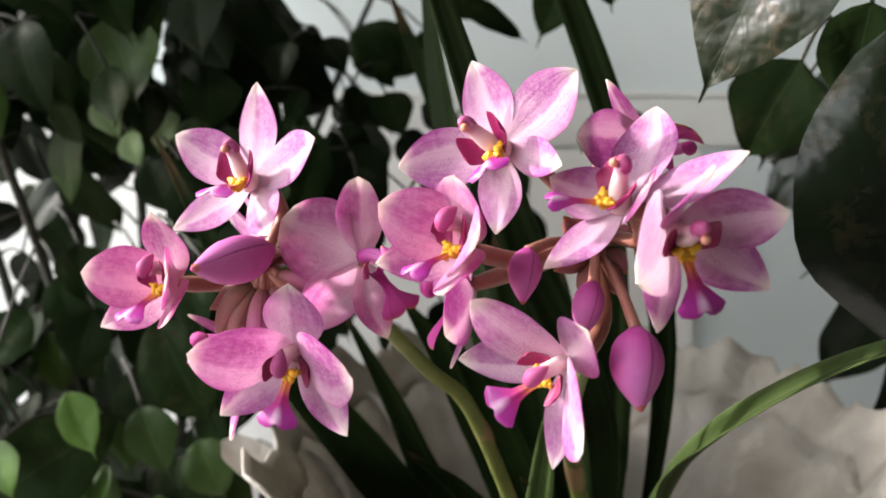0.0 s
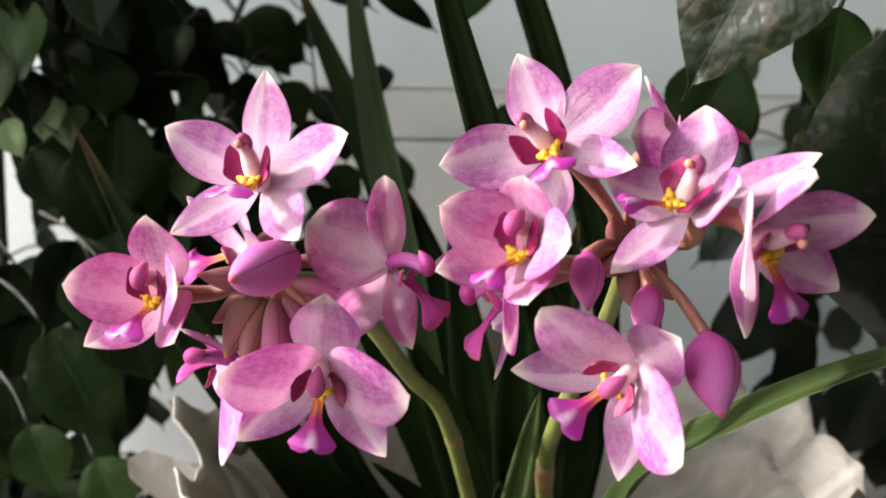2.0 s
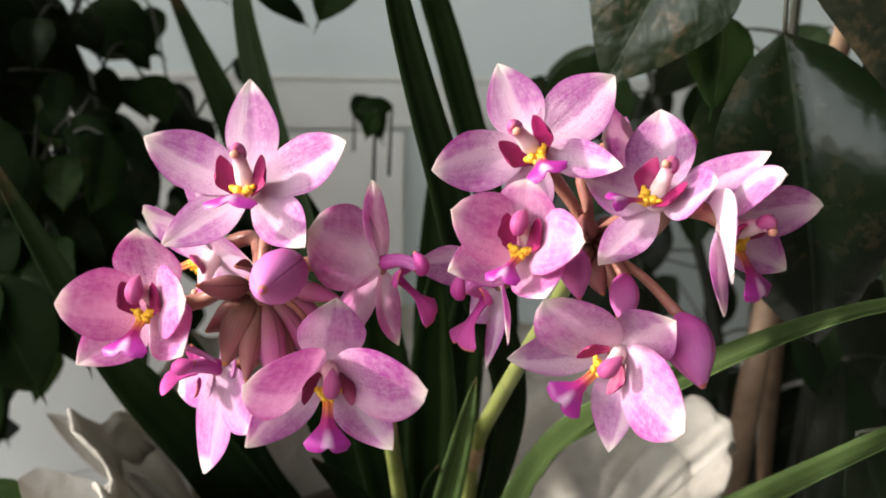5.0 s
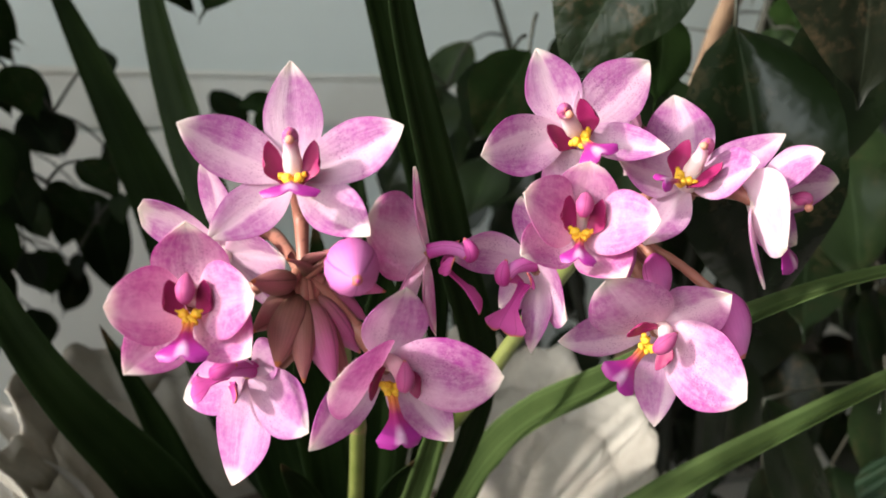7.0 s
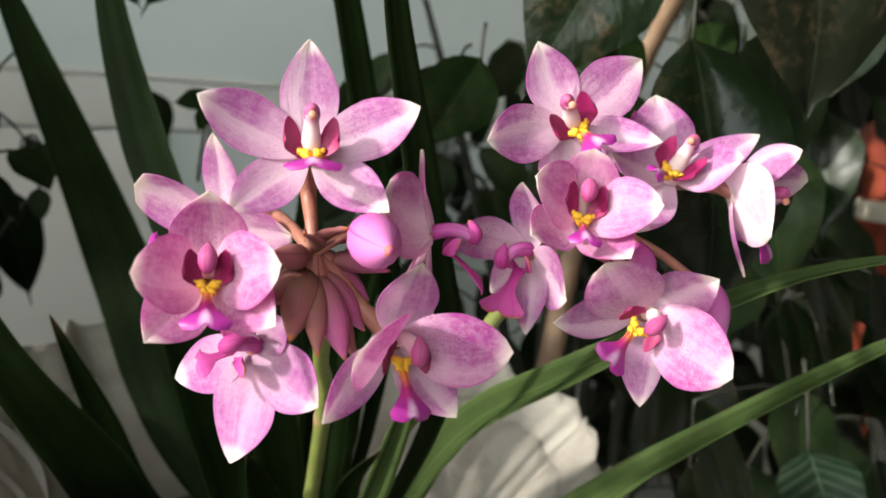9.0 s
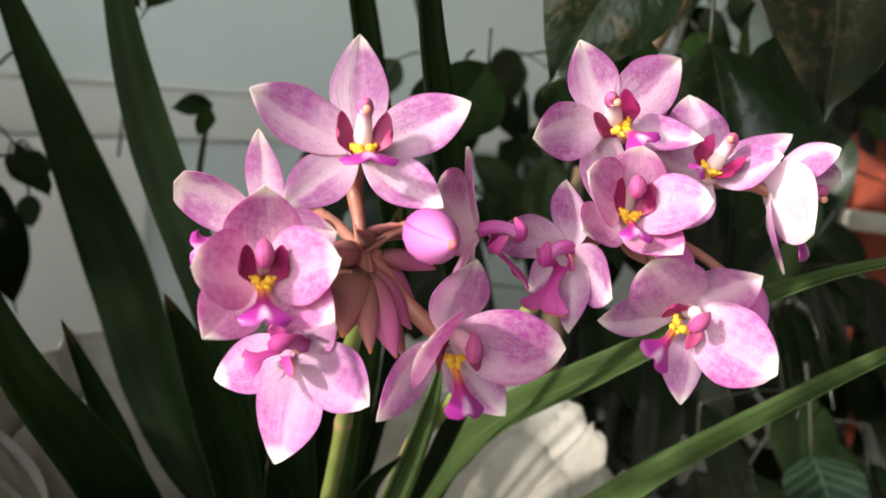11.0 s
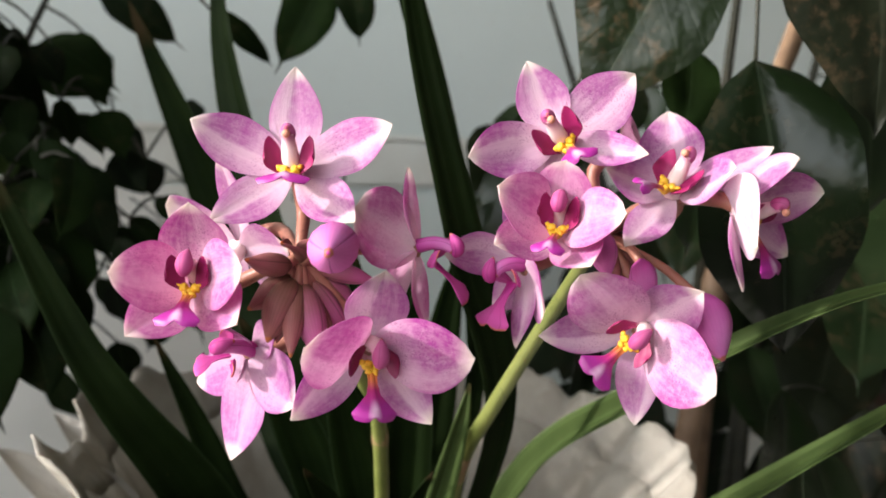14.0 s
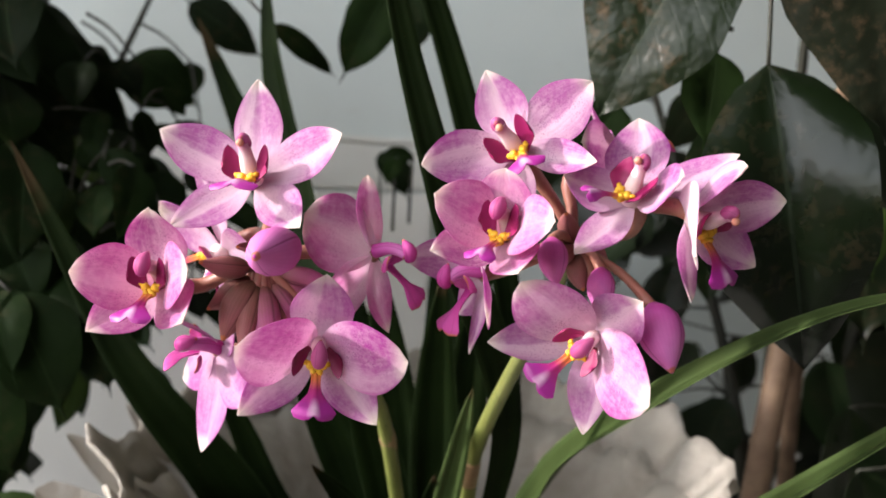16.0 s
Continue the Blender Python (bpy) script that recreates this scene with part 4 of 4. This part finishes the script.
def scatter(plant, lines, count, low, high, sizes, shape, materials, keep, ahead, far=None):
    """Leaves spread through the plant's crown, each on a twig from the nearest stem or older twig."""
    spots = []
    while len(spots) < count:
        b = Vector([random.uniform(l, h) for l, h in zip(low, high)])
        length = random.uniform(*sizes)
        way = ((b - nearest(lines, b)).normalized() * 0.5 + Vector((random.uniform(-0.5, 0.5), random.uniform(-0.4, 0.2), -0.8))).normalized()
        tip = b + way * length
        tip.y = min(tip.y, 0.94)
        if keep(b, tip):
            spots.append(((b - nearest(lines, b)).length, len(spots), b, tip, length))
    grown = [list(line) for line in lines]
    for away, _, b, tip, length in sorted(spots):
        face = Vector(ahead) + Vector((random.uniform(-0.7, 0.7), random.uniform(-0.3, 0.3), random.uniform(-0.2, 0.6)))
        start = nearest(grown, b)
        grown.append([b, b.lerp(start, 0.5)])
        wide, look_of = length * random.uniform(*shape), random.choice(materials)
        form = {"drip": random.uniform(0.04, 0.16), "droop": random.uniform(-0.04, 0.14), "fold": random.uniform(0.1, 0.4)}
        if b.x < -0.37 or any(in_gap(gap, b, tip, wide) for gap in GAPS):
            continue
        if far and far[0](b):
            gather(far[1], broad_leaf(b, tip, face, wide, **form))
            gather(far[2], tube([start, start.lerp(b, 0.5) + Vector((0, 0, 0.004)), b], [0.0012, 0.0010, 0.0009], 6, 4))
        else:
            leafy(plant, b, tip, face, wide, look_of, start, **form)


def open_to_sun(b, t):
    """Clear of the slanting lane along which the sun reaches the pot's wrap."""
    foot, way = Vector((-0.10, 0.56, 0.81)), SUN_WAY
    return all(((q - foot) - way * (q - foot).dot(way)).length > 0.07 for q in (b, t))


def far_foliage(plant, heap, material):
    """The joined far leaves and their twigs."""
    leaves = part("far_foliage", heap[1], material, plant, "mass of small dark leaves at the back")
    tagged(leaves, "mass of small dark leaves at the back", kind="stuff")
    twigs = part("twig_mass", heap[2], TWIG, plant)
    tagged(twigs, "thin dark twigs at the back", kind="stuff")


scatter(ficus, stems, 310, (-0.36, 0.53, 0.64), (0.0, 0.79, 1.24), (0.034, 0.074), (0.45, 0.66), [FICUS] * 4 + [YOUNG_LIT], lambda b, t: open_to_sun(b, t) and max(b.x, t.x) < -0.315 + 0.376 * b.y and not (b.x > -0.16 and b.z > 1.0) and not (max(b.x, t.x) > -0.13 and t.z < 0.825 - 0.3 * (t.y - 0.5)), (0, -1, 0.3), ficus_far)
# Unseen leaves added to shade the shrub; scatter() drops most of them.
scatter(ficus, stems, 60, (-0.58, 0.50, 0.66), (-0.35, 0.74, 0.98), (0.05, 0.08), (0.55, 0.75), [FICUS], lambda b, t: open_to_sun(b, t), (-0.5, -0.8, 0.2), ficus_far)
scatter(ficus, stems, 55, (-0.46, 0.62, 0.72), (-0.24, 0.80, 1.00), (0.04, 0.07), (0.5, 0.7), [FICUS] * 8 + [YOUNG_LIT], lambda b, t: open_to_sun(b, t), (0, -1, 0.3), ficus_far)
scatter(ficus, stems, 26, (-0.34, 0.54, 1.00), (-0.17, 0.70, 1.20), (0.04, 0.08), (0.55, 0.75), [FICUS] * 2 + [YOUNG_LIT], lambda b, t: True, (0, -1, 0.2), ficus_far)
scatter(ficus, stems, 46, (-0.16, 0.56, 0.83), (0.10, 0.80, 1.045), (0.022, 0.040), (0.55, 0.78), [FICUS] * 6 + [YOUNG_LIT], lambda b, t: -0.36 + 0.344 * b.y < max(b.x, t.x) < -0.195 + 0.344 * b.y - 0.9 * max(0.0, b.z - 0.99) and t.z > 0.83, (-0.1, -1, 0.2), ficus_far)
scatter(ficus, stems, 16, (-0.27, 0.50, 0.70), (-0.13, 0.60, 0.84), (0.035, 0.055), (0.45, 0.62), [SUNLIT_GREEN], lambda b, t: open_to_sun(b, t) and max(b.x, t.x) < -0.12, (-0.2, -1, 0.5), ficus_far)
scatter(ficus, stems, 40, (-0.32, 0.56, 0.97), (-0.155, 0.70, 1.13), (0.035, 0.07), (0.5, 0.68), [FICUS] * 4 + [YOUNG_LIT], lambda b, t: max(b.x, t.x) < -0.15, (0, -1, 0.2), ficus_far)
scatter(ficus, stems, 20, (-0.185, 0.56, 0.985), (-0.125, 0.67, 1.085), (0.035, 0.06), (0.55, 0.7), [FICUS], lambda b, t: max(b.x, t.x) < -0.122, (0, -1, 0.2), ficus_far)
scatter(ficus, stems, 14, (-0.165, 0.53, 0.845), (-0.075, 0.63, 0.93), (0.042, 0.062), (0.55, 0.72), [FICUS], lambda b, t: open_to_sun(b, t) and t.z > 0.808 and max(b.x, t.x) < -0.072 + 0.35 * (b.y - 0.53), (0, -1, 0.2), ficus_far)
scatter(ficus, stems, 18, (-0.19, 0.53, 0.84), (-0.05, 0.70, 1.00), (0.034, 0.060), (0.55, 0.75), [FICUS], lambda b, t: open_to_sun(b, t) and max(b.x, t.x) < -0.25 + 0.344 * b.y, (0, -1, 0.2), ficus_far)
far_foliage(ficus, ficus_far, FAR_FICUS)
FAR = ((0.0050, 0.5726, 1.0512, 0.0543, 0.5966, 1.0236, 0.015), (-0.154, 0.679, 1.060, -0.061, 0.631, 0.975, 0.055), (-0.067, 0.749, 1.036, -0.014, 0.724, 1.003, 0.045), (-0.021, 0.758, 1.085, 0.034, 0.731, 1.043, 0.034),
       (0.089, 0.605, 1.089, 0.058, 0.610, 1.021, 0.036), (0.094, 0.581, 1.082, 0.100, 0.573, 1.040, 0.026), (0.117, 0.625, 0.977, 0.091, 0.634, 0.972, 0.014), (0.093, 0.591, 0.975, 0.086, 0.591, 0.956, 0.012))
for x0, y0, z0, x1, y1, z1, w in FAR:
    leafy(ficus, (x0, y0, z0), (x1, y1, z1), (-0.2, -1, 0.2), w, FICUS, (x0 - 0.03, y0 + 0.03, z0 + 0.03) if z0 > 1.0 else (x0 + 0.006, y0 + 0.02, z0 - 0.05))
for x0, y0, z0, x1, y1, z1, w in ((-0.165, 0.640, 1.057, -0.083, 0.625, 0.977, 0.060), (-0.269, 0.642, 1.068, -0.180, 0.627, 0.988, 0.060), (-0.065, 0.676, 1.034, -0.023, 0.671, 1.006, 0.035),
                                  (-0.271, 0.515, 0.756, -0.179, 0.526, 0.814, 0.055), (-0.271, 0.613, 1.020, -0.217, 0.606, 0.981, 0.045), (0.152, 0.803, 0.977, 0.170, 0.775, 0.936, 0.030), (0.062, 0.868, 0.893, 0.082, 0.826, 0.800, 0.050)):
    leafy(ficus, (x0, y0, z0), (x1, y1, z1), (0.1, -1, 0.2), w, FICUS, (x0 + 0.006, y0 + 0.02, z0 - 0.05) if x0 > 0.1 else (x0 - 0.03, y0 + 0.03, z0 + 0.03))
for x0, y0, z0, x1, y1, z1, w in ((-0.135, 0.525, 0.900, -0.108, 0.515, 0.832, 0.046), (-0.100, 0.535, 0.900, -0.086, 0.52, 0.842, 0.034), (-0.165, 0.530, 0.865, -0.132, 0.52, 0.800, 0.046), (-0.150, 0.545, 0.955, -0.128, 0.54, 0.900, 0.038)):
    leafy(ficus, (x0, y0, z0), (x1, y1, z1), (0.0, -1, 0.25), w, FICUS, (x0 - 0.04, y0 + 0.05, z0 + 0.02))
for x0, y0, z0, x1, y1, z1, w in ((-0.143, 0.522, 0.795, -0.126, 0.516, 0.759, 0.032), (-0.176, 0.526, 0.814, -0.159, 0.518, 0.772, 0.030)):
    leafy(ficus, (x0, y0, z0), (x1, y1, z1), (0.1, -1, 0.3), w, YOUNG_LIT, (x0 - 0.02, y0 + 0.03, z0 + 0.02))

for x0, y0, z0, x1, y1, z1, w in ((-0.237, 0.606, 0.896, -0.23, 0.594, 0.856, 0.034), (-0.251, 0.606, 0.875, -0.236, 0.594, 0.834, 0.032), (-0.222, 0.586, 0.858, -0.234, 0.574, 0.815, 0.034),
                                  (-0.197, 0.606, 0.885, -0.206, 0.594, 0.845, 0.030), (-0.191, 0.606, 0.853, -0.205, 0.594, 0.812, 0.032), (-0.254, 0.626, 0.833, -0.229, 0.614, 0.798, 0.030),
                                  (0.003, 0.786, 0.909, 0.004, 0.774, 0.872, 0.03), (0.034, 0.806, 0.896, 0.024, 0.794, 0.854, 0.032), (0.007, 0.786, 0.861, 0.013, 0.774, 0.823, 0.03), (0.039, 0.806, 0.841, 0.024, 0.794, 0.804, 0.03), (-0.001, 0.786, 0.817, 0.003, 0.774, 0.779, 0.03)):
    leafy(ficus, (x0, y0, z0), (x1, y1, z1), (0.2, -1, 0.2), w, FICUS, (x0 - 0.03, y0 + 0.04, z0 + 0.02))
for x0, y0, z0, x1, y1, z1, w in ((-0.207, 0.576, 0.992, -0.191, 0.564, 0.965, 0.020), (-0.186, 0.586, 0.997, -0.173, 0.574, 0.976, 0.017), (-0.164, 0.576, 0.983, -0.170, 0.564, 0.957, 0.021),
                                  (-0.188, 0.566, 0.971, -0.177, 0.554, 0.950, 0.017), (-0.153, 0.586, 0.979, -0.158, 0.574, 0.952, 0.018)):
    leafy(ficus, (x0, y0, z0), (x1, y1, z1), (-0.3, -0.9, 0.5), w, SUNLIT_PALE, (x0 - 0.02, y0 + 0.03, z0 + 0.01))

random.seed(5)
tree = shrub("glossy_plant", (0.42, 0.55, SHELF), "dark glossy broad-leaved plant with spotted old leaves")
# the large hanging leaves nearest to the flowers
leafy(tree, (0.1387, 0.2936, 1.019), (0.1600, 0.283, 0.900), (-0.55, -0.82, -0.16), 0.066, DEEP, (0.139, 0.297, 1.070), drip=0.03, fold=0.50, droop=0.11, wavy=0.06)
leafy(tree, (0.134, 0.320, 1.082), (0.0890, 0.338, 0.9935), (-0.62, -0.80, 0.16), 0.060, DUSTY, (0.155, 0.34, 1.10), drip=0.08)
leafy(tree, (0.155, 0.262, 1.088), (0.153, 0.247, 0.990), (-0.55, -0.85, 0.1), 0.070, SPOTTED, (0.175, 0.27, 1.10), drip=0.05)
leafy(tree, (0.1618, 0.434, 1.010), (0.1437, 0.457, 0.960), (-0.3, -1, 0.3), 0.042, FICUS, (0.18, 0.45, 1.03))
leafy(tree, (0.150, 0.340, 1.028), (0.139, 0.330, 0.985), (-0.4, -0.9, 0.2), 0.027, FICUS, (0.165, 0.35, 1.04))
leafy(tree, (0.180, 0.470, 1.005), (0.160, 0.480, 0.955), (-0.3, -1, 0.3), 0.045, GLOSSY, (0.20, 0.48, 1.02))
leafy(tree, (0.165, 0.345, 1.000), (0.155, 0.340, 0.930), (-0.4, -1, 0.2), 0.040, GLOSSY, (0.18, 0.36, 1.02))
leafy(tree, (0.210, 0.300, 1.030), (0.215, 0.290, 0.950), (-0.6, -1, 0.2), 0.050, GLOSSY, (0.22, 0.32, 1.05))
leafy(tree, (0.225, 0.330, 0.985), (0.230, 0.320, 0.930), (-0.6, -1, 0.3), 0.030, YOUNG_LIT, (0.24, 0.35, 1.0))
leafy(tree, (0.292, 0.287, 0.812), (0.264, 0.252, 0.772), (-0.7, -0.5, 0.5), 0.046, STRIPED, (0.30, 0.30, 0.86))
stems = []
for x0, y0, x1, y1, h in ((0.40, 0.55, 0.30, 0.45, 0.55), (0.45, 0.55, 0.45, 0.45, 0.60), (0.48, 0.60, 0.60, 0.60, 0.62), (0.44, 0.50, 0.40, 0.30, 0.52), (0.42, 0.60, 0.30, 0.65, 0.50)):
    pts = [Vector((x0, y0, SHELF)), Vector((x0 * 0.8 + x1 * 0.2, y0, SHELF + h * 0.35)), Vector((x0 * 0.4 + x1 * 0.6, (y0 + y1) / 2, SHELF + h * 0.7)), Vector((x1, y1, SHELF + h))]
    part("stem", tube(pts, [0.006, 0.005, 0.004, 0.002], 7, 5), TWIG, tree)
    stems.append(smooth_line(pts, 8))
def gap_by_cane(q):
    """The open slot in the leaves along the cane, through which the wall shows."""
    off = (q.x - 0.345) * 0.75 - (q.y - 0.52) * 0.66
    return -0.014 < off < 0.040 and 0.70 < q.z < 0.88 and q.x > 0.20


def lane_to_tin(b, t):
    """The gap in the leaves through which the red tin shows."""
    foot, way = Vector((0.74, 0.415, 0.92)), Vector((-0.95, -0.31, 0.07)).normalized()
    return any(((q - foot) - way * (q - foot).dot(way)).length < 0.04 and (q - foot).dot(way) > 0 for q in (b, t, (b + t) / 2))


def clear_of_pot(b, t):
    if lane_to_tin(b, t) or gap_by_cane(b) or gap_by_cane(t) or gap_by_cane((b + t) / 2):
        return False
    return all((Vector((q.x, q.y)) - Vector((0.07, 0.46))).length > 0.215 for q in (b, t)) and b.x > 0.17 + 0.35 * max(0, b.y - 0.35)


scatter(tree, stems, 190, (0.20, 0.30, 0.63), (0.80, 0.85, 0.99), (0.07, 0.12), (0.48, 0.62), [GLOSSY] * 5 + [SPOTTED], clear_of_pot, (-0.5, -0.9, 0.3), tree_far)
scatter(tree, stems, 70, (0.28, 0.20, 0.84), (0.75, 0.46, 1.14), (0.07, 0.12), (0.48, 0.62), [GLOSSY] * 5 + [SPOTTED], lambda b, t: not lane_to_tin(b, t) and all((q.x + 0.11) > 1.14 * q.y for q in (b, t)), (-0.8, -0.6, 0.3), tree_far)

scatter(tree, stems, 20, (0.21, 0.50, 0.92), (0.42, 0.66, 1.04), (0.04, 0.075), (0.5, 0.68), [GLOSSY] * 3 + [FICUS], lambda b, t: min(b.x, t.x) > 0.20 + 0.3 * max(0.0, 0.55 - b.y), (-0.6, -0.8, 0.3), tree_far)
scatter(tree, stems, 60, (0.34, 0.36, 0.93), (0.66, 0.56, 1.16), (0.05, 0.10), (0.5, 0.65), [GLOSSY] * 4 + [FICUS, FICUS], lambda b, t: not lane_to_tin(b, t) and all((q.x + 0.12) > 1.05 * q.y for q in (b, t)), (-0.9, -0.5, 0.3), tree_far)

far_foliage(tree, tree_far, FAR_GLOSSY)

cane = part("plant_cane", tube([(0.335, 0.525, SHELF), (0.350, 0.520, 0.76), (0.372, 0.515, 0.95)], [0.0098, 0.0094, 0.0086], 12, 4), CANE)
tagged(cane, "tan bamboo cane beside the glossy plant", "cane")
cane = part("plant_cane", tube([(0.450, 0.600, SHELF), (0.400, 0.545, 0.85), (0.318, 0.434, 1.032), (0.243, 0.324, 1.11)], [0.0066, 0.0064, 0.006, 0.0056], 12, 4), CANE)
tagged(cane, "thin tan cane leaning among glossy leaves", "cane")

# the red tin behind the glossy plant
tin = part("storage_tin", lathe([(0.001, 0.003), (0.042, 0.003), (0.046, 0.0), (0.048, 0.006), (0.048, 0.362), (0.050, 0.366), (0.046, 0.372), (0.001, 0.372)], 48), RED)
tin.matrix_world = Matrix.Translation((0.80, 0.435, SHELF))
tagged(tin, "tall red tin with a cream band on the shelf", "tin")
bpy.context.view_layer.update()
band = part("band", lathe([(0.0482, 0.300), (0.0492, 0.302), (0.0492, 0.318), (0.0482, 0.320)], 48), CREAM, tin, "cream painted band")
band.matrix_world = tin.matrix_world
lid = part("lid", lathe([(0.0515, 0.366), (0.0525, 0.372), (0.0525, 0.396), (0.049, 0.400), (0.020, 0.404), (0.001, 0.404)], 48), RED, tin)
lid.matrix_world = tin.matrix_world
